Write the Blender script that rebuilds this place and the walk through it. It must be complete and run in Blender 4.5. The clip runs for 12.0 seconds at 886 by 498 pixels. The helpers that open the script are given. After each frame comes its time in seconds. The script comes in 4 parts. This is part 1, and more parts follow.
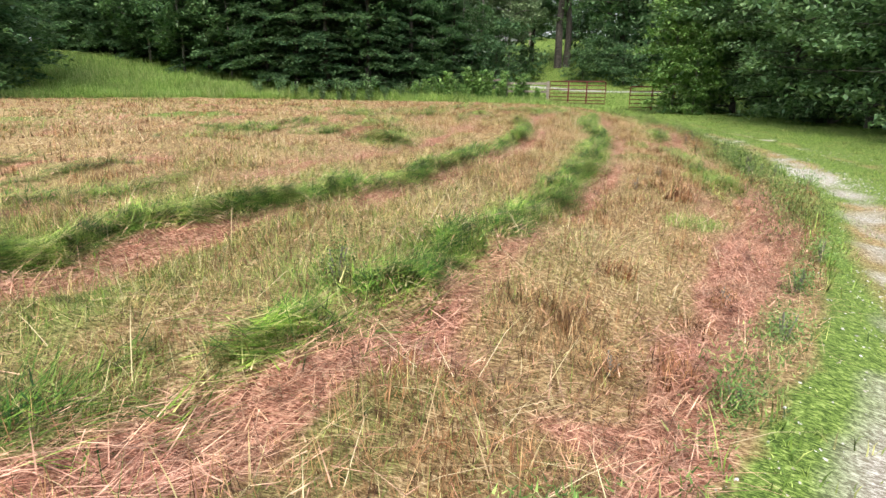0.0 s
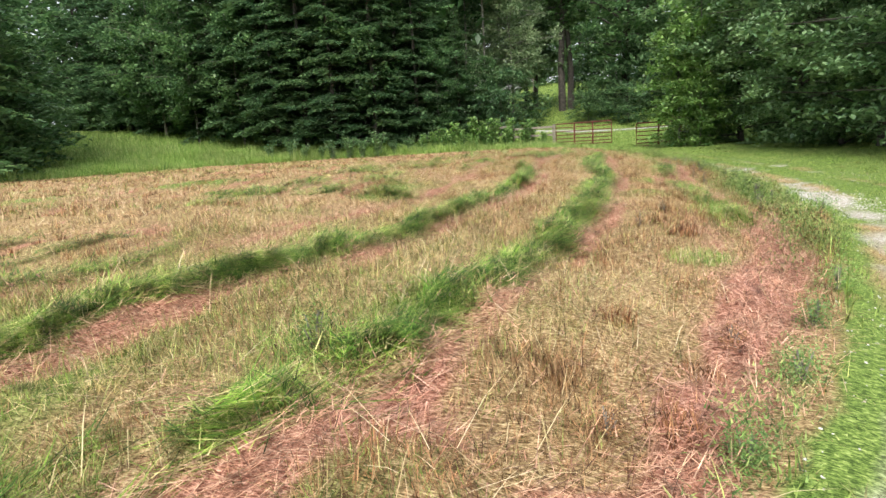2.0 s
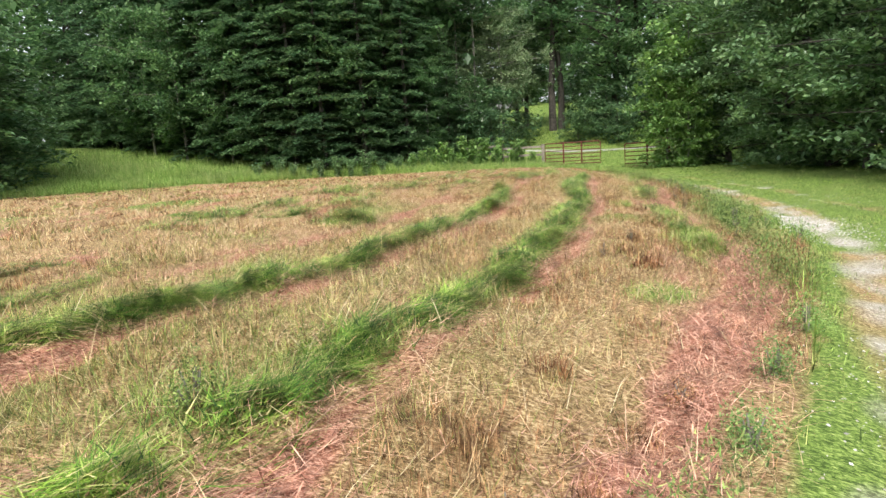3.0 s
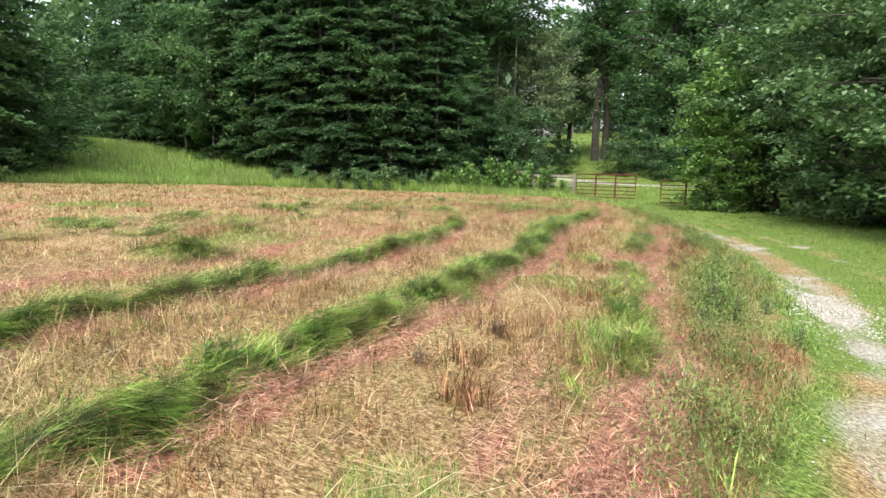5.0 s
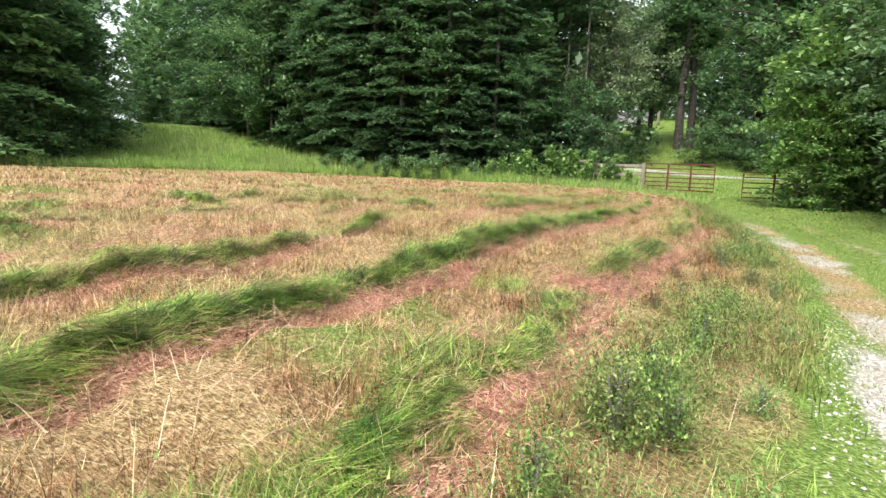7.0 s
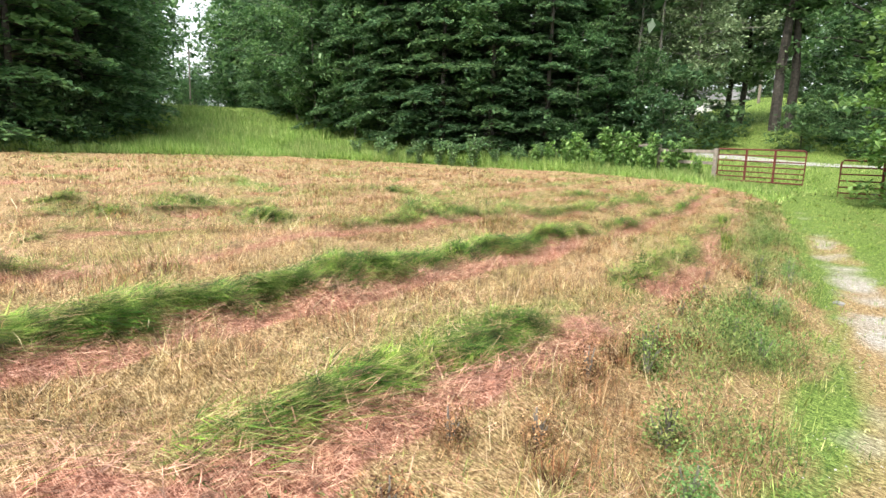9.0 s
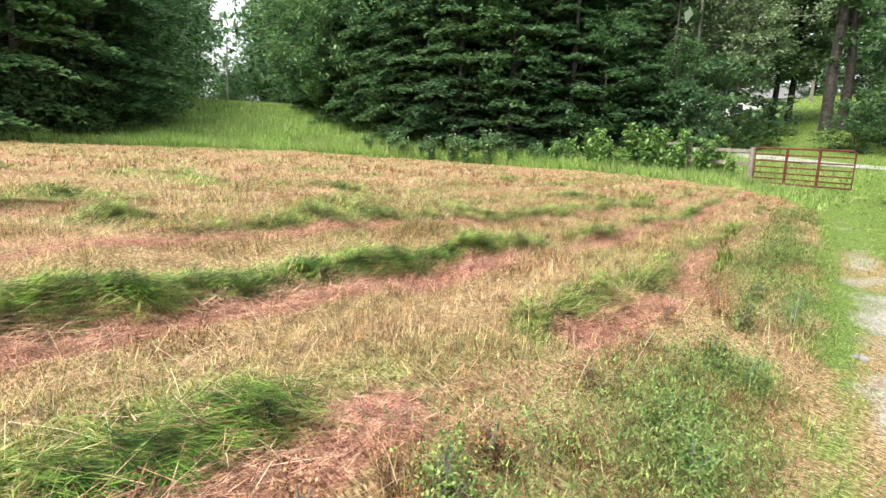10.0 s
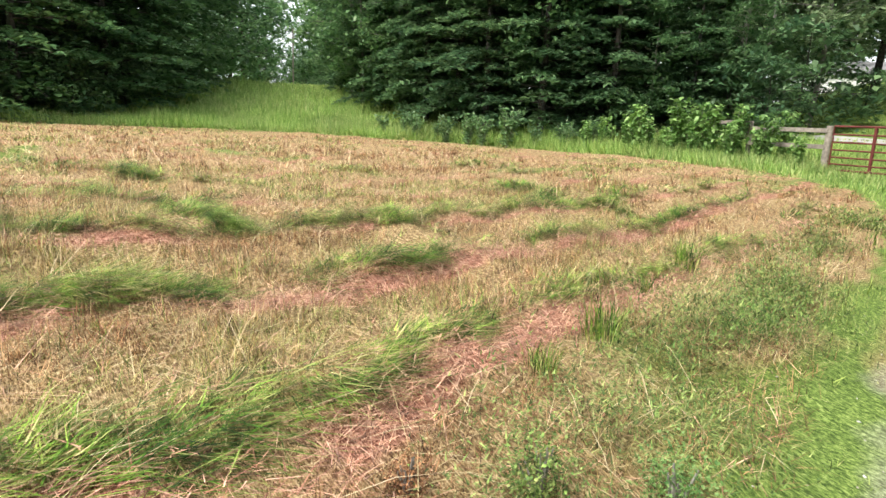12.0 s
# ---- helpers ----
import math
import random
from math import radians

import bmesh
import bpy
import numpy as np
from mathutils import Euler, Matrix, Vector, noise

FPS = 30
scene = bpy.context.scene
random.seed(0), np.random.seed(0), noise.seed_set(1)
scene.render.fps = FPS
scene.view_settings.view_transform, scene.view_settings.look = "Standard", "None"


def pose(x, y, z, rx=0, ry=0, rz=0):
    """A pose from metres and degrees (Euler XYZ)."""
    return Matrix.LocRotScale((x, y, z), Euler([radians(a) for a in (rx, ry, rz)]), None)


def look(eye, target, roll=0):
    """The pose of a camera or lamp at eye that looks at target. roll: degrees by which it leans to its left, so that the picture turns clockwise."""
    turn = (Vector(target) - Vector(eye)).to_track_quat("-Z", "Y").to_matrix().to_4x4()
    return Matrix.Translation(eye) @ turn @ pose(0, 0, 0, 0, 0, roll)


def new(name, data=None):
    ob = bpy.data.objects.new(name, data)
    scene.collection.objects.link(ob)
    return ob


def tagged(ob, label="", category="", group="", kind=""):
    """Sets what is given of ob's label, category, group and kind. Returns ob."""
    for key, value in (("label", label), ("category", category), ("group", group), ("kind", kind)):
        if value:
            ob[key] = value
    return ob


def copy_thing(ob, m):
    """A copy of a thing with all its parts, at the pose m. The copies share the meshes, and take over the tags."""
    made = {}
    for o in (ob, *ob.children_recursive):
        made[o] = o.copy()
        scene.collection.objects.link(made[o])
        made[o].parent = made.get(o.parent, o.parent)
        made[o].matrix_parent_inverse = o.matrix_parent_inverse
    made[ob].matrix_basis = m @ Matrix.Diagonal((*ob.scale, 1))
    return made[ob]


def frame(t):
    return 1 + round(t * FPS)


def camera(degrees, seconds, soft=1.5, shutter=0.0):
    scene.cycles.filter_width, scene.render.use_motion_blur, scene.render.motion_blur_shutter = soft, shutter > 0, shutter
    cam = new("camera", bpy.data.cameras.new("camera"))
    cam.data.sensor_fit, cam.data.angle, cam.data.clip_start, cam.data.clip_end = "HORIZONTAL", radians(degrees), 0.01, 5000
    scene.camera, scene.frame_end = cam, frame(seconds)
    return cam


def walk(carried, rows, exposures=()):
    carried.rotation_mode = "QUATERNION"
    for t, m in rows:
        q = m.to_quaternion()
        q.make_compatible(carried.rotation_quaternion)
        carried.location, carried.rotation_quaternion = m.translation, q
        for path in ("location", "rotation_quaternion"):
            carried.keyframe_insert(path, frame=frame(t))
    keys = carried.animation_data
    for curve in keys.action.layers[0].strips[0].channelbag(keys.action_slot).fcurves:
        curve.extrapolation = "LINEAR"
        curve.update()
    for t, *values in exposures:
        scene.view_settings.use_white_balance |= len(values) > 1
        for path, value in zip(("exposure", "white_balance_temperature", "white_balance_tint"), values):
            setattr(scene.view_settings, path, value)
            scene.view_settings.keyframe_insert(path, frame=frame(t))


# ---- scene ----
cam = camera(72.0, 12.0)
PATH = [
    (0, (-0.779, -0.282, 1.144), (-1.313, 1.576, 0.632), 0.6),
    (0.5, (-0.748, -0.258, 1.158), (-1.35, 1.627, 0.871), -0.2),
    (1, (-0.699, -0.172, 1.154), (-1.328, 1.711, 0.908), -2.1),
    (1.5, (-0.658, -0.114, 1.147), (-1.321, 1.75, 0.86), -3.8),
    (2, (-0.636, -0.075, 1.134), (-1.238, 1.799, 0.78), -3.8),
    (2.5, (-0.585, 0.023, 1.162), (-1.171, 1.911, 0.859), -1.7),
    (2.7, (-0.519, 0.116, 1.161), (-1.095, 2.009, 0.864), -3.8),
    (4.3, (0.458, 2.399, 1.2), (-0.211, 4.263, 0.919), -0.5),
    (4.5, (0.528, 2.588, 1.207), (-0.146, 4.452, 0.941), -0.8),
    (5, (0.724, 3.174, 1.203), (-0.005, 5.022, 0.969), 1.4),
    (5.5, (0.959, 3.867, 1.212), (0.186, 5.7, 1.011), 1.9),
    (6, (1.213, 4.709, 1.184), (0.346, 6.502, 0.997), 1.7),
    (6.5, (1.449, 5.612, 1.166), (0.547, 7.379, 0.913), 3.0),
    (6.7, (1.542, 6.034, 1.151), (0.606, 7.782, 0.889), 2.8),
    (8.3, (2.232, 10.088, 1.503), (1.093, 11.69, 1.137), 1.5),
    (8.5, (2.258, 10.55, 1.482), (1.099, 12.139, 1.12), 2.7),
    (9, (2.277, 11.761, 1.448), (1.04, 13.295, 1.105), 1.9),
    (9.5, (2.334, 12.94, 1.414), (1.053, 14.46, 1.191), 1.1),
    (10, (2.247, 14.24, 1.338), (0.908, 15.684, 0.986), 2.6),
    (10.5, (2.198, 15.519, 1.29), (0.823, 16.908, 0.865), 3.4),
    (11, (2.116, 16.728, 1.249), (0.678, 18.068, 0.882), 3.7),
    (11.5, (1.971, 17.947, 1.236), (0.473, 19.21, 0.837), 3.2),
    (12, (1.825, 19.052, 1.21), (0.314, 20.297, 0.802), 2.5),
]
walk(cam, [(t, look(eye, aim, roll)) for t, eye, aim, roll in PATH], [(0, 0.85), (2.7, 0.93), (4.3, 0.96), (6.7, 1.1), (8.3, 1.28), (10.5, 1.28), (12, 1.2)])

# ---- world and light: a bright, even overcast sky ----
world = bpy.data.worlds.new("overcast_sky")
scene.world = world
world.use_nodes = True
wn = world.node_tree.nodes
sky = wn.new("ShaderNodeTexSky")
sky.sky_type, sky.sun_disc = "NISHITA", False
sky.sun_elevation, sky.sun_rotation = radians(55), radians(175)
sky.air_density, sky.dust_density, sky.ozone_density = 1.0, 6.0, 0.6
haze = wn.new("ShaderNodeMixRGB")
haze.inputs[0].default_value = 0.6
haze.inputs[2].default_value = (9.0, 9.4, 9.8, 1)
world.node_tree.links.new(sky.outputs[0], haze.inputs[1])
world.node_tree.links.new(haze.outputs[0], wn["Background"].inputs[0])
wn["Background"].inputs[1].default_value = 0.11
sun_data = bpy.data.lights.new("sun", "SUN")
sun_data.energy, sun_data.angle, sun_data.color = 2.0, radians(18), (1.0, 0.96, 0.88)
sun = new("sun", sun_data)
sun.matrix_world = look((3, -22, 54), (0, 15, 0))


# ---- materials ----
def mat(name):
    m = bpy.data.materials.new(name)
    m.use_nodes = True
    return m, m.node_tree.nodes, m.node_tree.links, m.node_tree.nodes["Principled BSDF"]


def ramp(nodes, stops):
    r = nodes.new("ShaderNodeValToRGB")
    e = r.color_ramp.elements
    while len(e) < len(stops):
        e.new(0.5)
    for el, (p, c) in zip(e, stops):
        el.position, el.color = p, (*c, 1)
    return r


def noise_node(nodes, links, scale, detail=3.0):
    co = nodes.new("ShaderNodeNewGeometry")
    n = nodes.new("ShaderNodeTexNoise")
    n.inputs["Scale"].default_value, n.inputs["Detail"].default_value = scale, detail
    links.new(co.outputs["Position"], n.inputs["Vector"])
    return n


def blade_material(name, palette_a, palette_b, patch=0.9, rough=0.6, through_light=0.25, gloss=0.25, tuft=0.0):
    """Two palettes that change in patches; each blade has its own colour. tuft: scale of clump noise that paints shaded
    gaps and bright tufts.
    """
    m, n, l, p = mat(name)
    g = n.new("ShaderNodeNewGeometry")
    ra, rb = ramp(n, palette_a), ramp(n, palette_b)
    l.new(g.outputs["Random Per Island"], ra.inputs[0])
    l.new(g.outputs["Random Per Island"], rb.inputs[0])
    no = noise_node(n, l, patch, 4)
    sharp = ramp(n, [(0.42, (0, 0, 0)), (0.58, (1, 1, 1))])
    l.new(no.outputs["Fac"], sharp.inputs[0])
    mix = n.new("ShaderNodeMixRGB")
    l.new(sharp.outputs[0], mix.inputs[0])
    l.new(ra.outputs[0], mix.inputs[1])
    l.new(rb.outputs[0], mix.inputs[2])
    colour = mix.outputs[0]
    # clump-sized noise: shadowed gaps and lit tufts multiplied into the blade colour
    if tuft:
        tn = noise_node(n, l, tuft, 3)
        tuft_shade = ramp(n, [(0.36, (0.30, 0.30, 0.30)), (0.5, (0.95, 0.95, 0.95)), (0.64, (1.6, 1.6, 1.6))])
        l.new(tn.outputs["Fac"], tuft_shade.inputs[0])
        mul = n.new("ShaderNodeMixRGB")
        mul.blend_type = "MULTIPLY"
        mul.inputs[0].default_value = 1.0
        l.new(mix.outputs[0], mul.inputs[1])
        l.new(tuft_shade.outputs[0], mul.inputs[2])
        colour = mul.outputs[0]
    l.new(colour, p.inputs["Base Color"])
    p.inputs["Roughness"].default_value = rough
    p.inputs["Specular IOR Level"].default_value = gloss
    tr = n.new("ShaderNodeBsdfTranslucent")
    l.new(colour, tr.inputs[0])
    ms = n.new("ShaderNodeMixShader")
    ms.inputs[0].default_value = through_light
    l.new(p.outputs[0], ms.inputs[1])
    l.new(tr.outputs[0], ms.inputs[2])
    l.new(ms.outputs[0], n["Material Output"].inputs[0])
    return m


def plain_material(name, stops, scale, rough=0.7, metal=0.0, bump=0.3, detail=5.0):
    m, n, l, p = mat(name)
    no = noise_node(n, l, scale, detail)
    r = ramp(n, stops)
    l.new(no.outputs["Fac"], r.inputs[0])
    l.new(r.outputs[0], p.inputs["Base Color"])
    p.inputs["Roughness"].default_value, p.inputs["Metallic"].default_value = rough, metal
    b = n.new("ShaderNodeBump")
    b.inputs["Strength"].default_value, b.inputs["Distance"].default_value = bump, 0.02
    l.new(no.outputs["Fac"], b.inputs["Height"])
    l.new(b.outputs[0], p.inputs["Normal"])
    return m


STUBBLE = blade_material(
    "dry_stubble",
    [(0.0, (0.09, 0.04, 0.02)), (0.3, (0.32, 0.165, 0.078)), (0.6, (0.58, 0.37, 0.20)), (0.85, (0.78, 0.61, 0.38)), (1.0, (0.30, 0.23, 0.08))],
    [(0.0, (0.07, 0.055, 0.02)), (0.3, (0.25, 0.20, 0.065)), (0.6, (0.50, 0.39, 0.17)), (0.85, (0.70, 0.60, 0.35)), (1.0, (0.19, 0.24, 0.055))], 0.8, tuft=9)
STRAW = blade_material(
    "pale_straw",
    [(0.0, (0.44, 0.28, 0.15)), (0.6, (0.64, 0.49, 0.30)), (1.0, (0.82, 0.70, 0.48))],
    [(0.0, (0.32, 0.28, 0.11)), (0.6, (0.56, 0.47, 0.24)), (1.0, (0.76, 0.65, 0.42))], 1.7, 0.5, 0.15)
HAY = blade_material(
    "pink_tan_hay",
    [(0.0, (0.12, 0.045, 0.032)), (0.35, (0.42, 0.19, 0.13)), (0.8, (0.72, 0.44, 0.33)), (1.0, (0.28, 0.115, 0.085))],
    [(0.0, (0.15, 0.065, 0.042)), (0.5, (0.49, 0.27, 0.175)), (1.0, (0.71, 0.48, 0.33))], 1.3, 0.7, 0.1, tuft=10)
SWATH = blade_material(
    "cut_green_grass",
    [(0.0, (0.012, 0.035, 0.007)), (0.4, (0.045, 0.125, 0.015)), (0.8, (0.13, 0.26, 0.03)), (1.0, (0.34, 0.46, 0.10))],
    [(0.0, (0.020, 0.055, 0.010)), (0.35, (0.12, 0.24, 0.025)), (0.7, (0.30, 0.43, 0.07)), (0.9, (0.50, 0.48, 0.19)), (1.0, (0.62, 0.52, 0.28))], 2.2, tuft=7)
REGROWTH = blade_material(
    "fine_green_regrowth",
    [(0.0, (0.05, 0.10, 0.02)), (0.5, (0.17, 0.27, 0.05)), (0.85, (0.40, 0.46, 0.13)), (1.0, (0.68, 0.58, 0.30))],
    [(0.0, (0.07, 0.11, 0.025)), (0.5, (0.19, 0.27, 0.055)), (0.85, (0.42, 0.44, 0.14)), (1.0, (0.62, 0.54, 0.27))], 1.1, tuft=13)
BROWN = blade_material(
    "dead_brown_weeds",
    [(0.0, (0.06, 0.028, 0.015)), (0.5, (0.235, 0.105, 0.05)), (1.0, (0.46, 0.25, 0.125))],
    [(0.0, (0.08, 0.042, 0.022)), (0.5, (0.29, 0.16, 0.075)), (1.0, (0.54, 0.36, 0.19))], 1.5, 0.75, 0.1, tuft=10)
LUSH = blade_material(
    "lush_grass",
    [(0.0, (0.05, 0.10, 0.02)), (0.45, (0.18, 0.32, 0.05)), (0.8, (0.38, 0.52, 0.11)), (1.0, (0.68, 0.62, 0.32))],
    [(0.0, (0.04, 0.09, 0.02)), (0.5, (0.14, 0.27, 0.05)), (0.85, (0.32, 0.46, 0.10)), (1.0, (0.62, 0.54, 0.27))], 2.2)
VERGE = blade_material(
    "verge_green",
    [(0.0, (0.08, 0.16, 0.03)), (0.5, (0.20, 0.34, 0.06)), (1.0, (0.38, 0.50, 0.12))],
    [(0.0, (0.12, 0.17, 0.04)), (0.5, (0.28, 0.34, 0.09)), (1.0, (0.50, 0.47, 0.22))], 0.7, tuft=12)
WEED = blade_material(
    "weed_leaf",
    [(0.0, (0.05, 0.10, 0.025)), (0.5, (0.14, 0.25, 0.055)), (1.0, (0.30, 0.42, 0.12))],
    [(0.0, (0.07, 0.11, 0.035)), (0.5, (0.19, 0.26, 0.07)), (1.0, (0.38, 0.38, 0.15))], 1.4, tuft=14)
TALL = blade_material(
    "tall_meadow_grass",
    [(0.0, (0.14, 0.25, 0.06)), (0.5, (0.32, 0.50, 0.12)), (1.0, (0.55, 0.64, 0.24))],
    [(0.0, (0.13, 0.22, 0.06)), (0.5, (0.27, 0.40, 0.11)), (1.0, (0.48, 0.50, 0.22))], 0.25, through_light=0.4)
LEAF_DARK = blade_material(
    "dark_foliage",
    [(0.0, (0.034, 0.086, 0.040)), (0.5, (0.085, 0.176, 0.080)), (1.0, (0.175, 0.290, 0.135))],
    [(0.0, (0.044, 0.102, 0.042)), (0.5, (0.108, 0.206, 0.084)), (1.0, (0.205, 0.325, 0.138))], 0.3, 0.40, 0.42, 0.45)
LEAF_WOOD = blade_material(
    "wood_foliage",
    [(0.0, (0.042, 0.104, 0.042)), (0.5, (0.092, 0.195, 0.076)), (1.0, (0.178, 0.305, 0.128))],
    [(0.0, (0.052, 0.124, 0.044)), (0.5, (0.122, 0.240, 0.082)), (1.0, (0.220, 0.350, 0.136))], 0.2, 0.42, 0.45, 0.45)
LEAF_MID = blade_material(
    "broad_foliage",
    [(0.0, (0.056, 0.124, 0.050)), (0.5, (0.133, 0.248, 0.100)), (1.0, (0.255, 0.378, 0.190))],
    [(0.0, (0.071, 0.151, 0.054)), (0.5, (0.158, 0.281, 0.105)), (1.0, (0.296, 0.421, 0.200))], 0.5, 0.36, 0.32, 0.5)
LEAF_PALE = blade_material(
    "pale_foliage",
    [(0.0, (0.11, 0.17, 0.09)), (0.5, (0.21, 0.30, 0.15)), (1.0, (0.36, 0.44, 0.26))],
    [(0.0, (0.12, 0.19, 0.09)), (0.5, (0.24, 0.33, 0.16)), (1.0, (0.38, 0.46, 0.27))], 0.6, 0.5, 0.4)
LEAF_LIGHT = blade_material(
    "light_young_foliage",
    [(0.0, (0.09, 0.19, 0.045)), (0.5, (0.20, 0.36, 0.09)), (1.0, (0.36, 0.52, 0.18))],
    [(0.0, (0.07, 0.16, 0.045)), (0.5, (0.15, 0.28, 0.075)), (1.0, (0.28, 0.42, 0.15))], 0.8, 0.5, 0.3)
BARK = plain_material("bark", [(0.3, (0.03, 0.027, 0.024)), (0.6, (0.08, 0.07, 0.06)), (0.8, (0.14, 0.125, 0.11))], 6, 0.9, 0, 0.8)
BARK_PALE = plain_material("pale_bark", [(0.3, (0.13, 0.12, 0.10)), (0.7, (0.30, 0.28, 0.25))], 5, 0.9, 0, 0.6)
WOOD = plain_material("weathered_wood", [(0.3, (0.17, 0.145, 0.12)), (0.6, (0.31, 0.27, 0.23)), (0.8, (0.40, 0.36, 0.32))], 9, 0.85, 0, 0.6)
RED_STEEL = plain_material("red_painted_steel", [(0.35, (0.095, 0.016, 0.014)), (0.6, (0.15, 0.024, 0.020)), (0.75, (0.13, 0.045, 0.03))], 7, 0.7, 0.0, 0.1)
ROCK = plain_material("grey_stone", [(0.3, (0.17, 0.165, 0.16)), (0.7, (0.36, 0.35, 0.34))], 12, 0.9, 0, 0.6)
GRAVEL = blade_material(
    "pale_gravel", [(0.0, (0.24, 0.23, 0.21)), (0.5, (0.45, 0.44, 0.42)), (1.0, (0.66, 0.65, 0.63))],
    [(0.0, (0.30, 0.25, 0.20)), (0.5, (0.42, 0.38, 0.33)), (1.0, (0.6, 0.58, 0.54))], 2.0, 0.85, 0.0)
ROADMAT = plain_material("worn_gravel_road", [(0.3, (0.30, 0.29, 0.28)), (0.7, (0.46, 0.45, 0.44))], 3, 0.95, 0, 0.2)
WHITE = plain_material("white_siding", [(0.3, (0.70, 0.71, 0.72)), (0.7, (0.80, 0.80, 0.80))], 2, 0.6, 0, 0.05)
ROOFMAT = plain_material("grey_roof", [(0.3, (0.16, 0.16, 0.17)), (0.7, (0.25, 0.25, 0.26))], 4, 0.8, 0, 0.2)
GLASS = plain_material("dark_window_glass", [(0.3, (0.02, 0.025, 0.03)), (0.7, (0.04, 0.045, 0.05))], 2, 0.1, 0, 0.0)


def ground_material():
    """Soil under thatch; the vertex masks say where gravel, green turf and hay lie."""
    m, n, l, p = mat("field_ground")
    z = n.new("ShaderNodeVertexColor")
    z.layer_name = "cover"
    sep = n.new("ShaderNodeSeparateColor")
    l.new(z.outputs[0], sep.inputs[0])
    fine = noise_node(n, l, 38, 9)
    fine.inputs["Roughness"].default_value = 0.72
    broad = noise_node(n, l, 0.7, 4)
    strands = []
    for sx, sy, turn in ((22, 150, 0.4), (22, 150, 1.9), (30, 170, 2.9)):
        geo = n.new("ShaderNodeNewGeometry")
        mp = n.new("ShaderNodeMapping")
        mp.inputs["Rotation"].default_value = (0, 0, turn)
        mp.inputs["Scale"].default_value = (sx, sy, 20)
        tx = n.new("ShaderNodeTexNoise")
        tx.inputs["Scale"].default_value, tx.inputs["Detail"].default_value, tx.inputs["Distortion"].default_value = 1.0, 2.0, 0.6
        l.new(geo.outputs["Position"], mp.inputs[0])
        l.new(mp.outputs[0], tx.inputs["Vector"])
        strands.append(tx.outputs["Fac"])
    top = strands[0]
    for other in strands[1:]:
        mx = n.new("ShaderNodeMath")
        mx.operation = "MAXIMUM"
        l.new(top, mx.inputs[0])
        l.new(other, mx.inputs[1])
        top = mx.outputs[0]
    blend = n.new("ShaderNodeMath")
    blend.operation = "MULTIPLY_ADD"
    blend.inputs[1].default_value, blend.inputs[2].default_value = 1.25, -0.29
    l.new(top, blend.inputs[0])
    both = n.new("ShaderNodeMath")
    both.operation = "MULTIPLY_ADD"
    both.inputs[1].default_value = 0.5
    l.new(fine.outputs["Fac"], both.inputs[0])
    half = n.new("ShaderNodeMath")
    half.operation = "MULTIPLY"
    half.inputs[1].default_value = 0.5
    l.new(blend.outputs[0], half.inputs[0])
    l.new(half.outputs[0], both.inputs[2])
    base = ramp(n, [(0.40, (0.11, 0.07, 0.032)), (0.5, (0.40, 0.285, 0.145)), (0.60, (0.74, 0.59, 0.36))])
    green = ramp(n, [(0.41, (0.05, 0.085, 0.02)), (0.5, (0.185, 0.275, 0.06)), (0.59, (0.40, 0.48, 0.16))])
    hay = ramp(n, [(0.42, (0.18, 0.075, 0.05)), (0.5, (0.50, 0.25, 0.175)), (0.58, (0.78, 0.49, 0.37))])
    grit = ramp(n, [(0.42, (0.22, 0.19, 0.15)), (0.5, (0.48, 0.45, 0.40)), (0.58, (0.72, 0.70, 0.66))])
    for r in (base, green, hay, grit):
        l.new(both.outputs[0], r.inputs[0])
    last = base.outputs[0]
    for chan, r in (("Green", green), ("Blue", hay), ("Red", grit)):
        ma = n.new("ShaderNodeMath")
        ma.operation = "ADD"
        l.new(sep.outputs[chan], ma.inputs[0])
        sub = n.new("ShaderNodeMath")
        sub.operation = "MULTIPLY_ADD"
        sub.inputs[1].default_value, sub.inputs[2].default_value = 0.9, -0.45
        l.new(broad.outputs["Fac"], sub.inputs[0])
        l.new(sub.outputs[0], ma.inputs[1])
        st = ramp(n, [(0.35, (0, 0, 0)), (0.65, (1, 1, 1))])
        l.new(ma.outputs[0], st.inputs[0])
        mx = n.new("ShaderNodeMixRGB")
        l.new(st.outputs[0], mx.inputs[0])
        l.new(last, mx.inputs[1])
        l.new(r.outputs[0], mx.inputs[2])
        last = mx.outputs[0]
    l.new(last, p.inputs["Base Color"])
    p.inputs["Roughness"].default_value = 0.95
    p.inputs["Specular IOR Level"].default_value = 0.1
    b = n.new("ShaderNodeBump")
    b.inputs["Strength"].default_value, b.inputs["Distance"].default_value = 0.7, 0.03
    l.new(both.outputs[0], b.inputs["Height"])
    l.new(b.outputs[0], p.inputs["Normal"])
    return m


GROUND = ground_material()

# ---- plan of the place ----
rng = np.random.default_rng(7)
ROW_Y = [-40, -4, -1, 0.8, 2, 3, 4.4, 6.5, 8.5, 11, 14.5, 17, 19, 20.6, 23.4, 25.7, 30, 38, 60]
ROW_X = [-30, -4.2, -2.4, -1.2, -0.6, -0.2, 0.15, 0.55, 0.65, 0.55, 0.45, 0.4, 0.15, -0.1, -0.6, -1.0, -2.0, -3.4, -8]
_yy = np.linspace(-40, 60, 2001)
_xx = np.convolve(np.pad(np.interp(_yy, ROW_Y, ROW_X), 12, "edge"), np.ones(25) / 25, "valid")


def row_x(y):
    """Where the outermost mown row runs."""
    return np.interp(y, _yy, _xx)


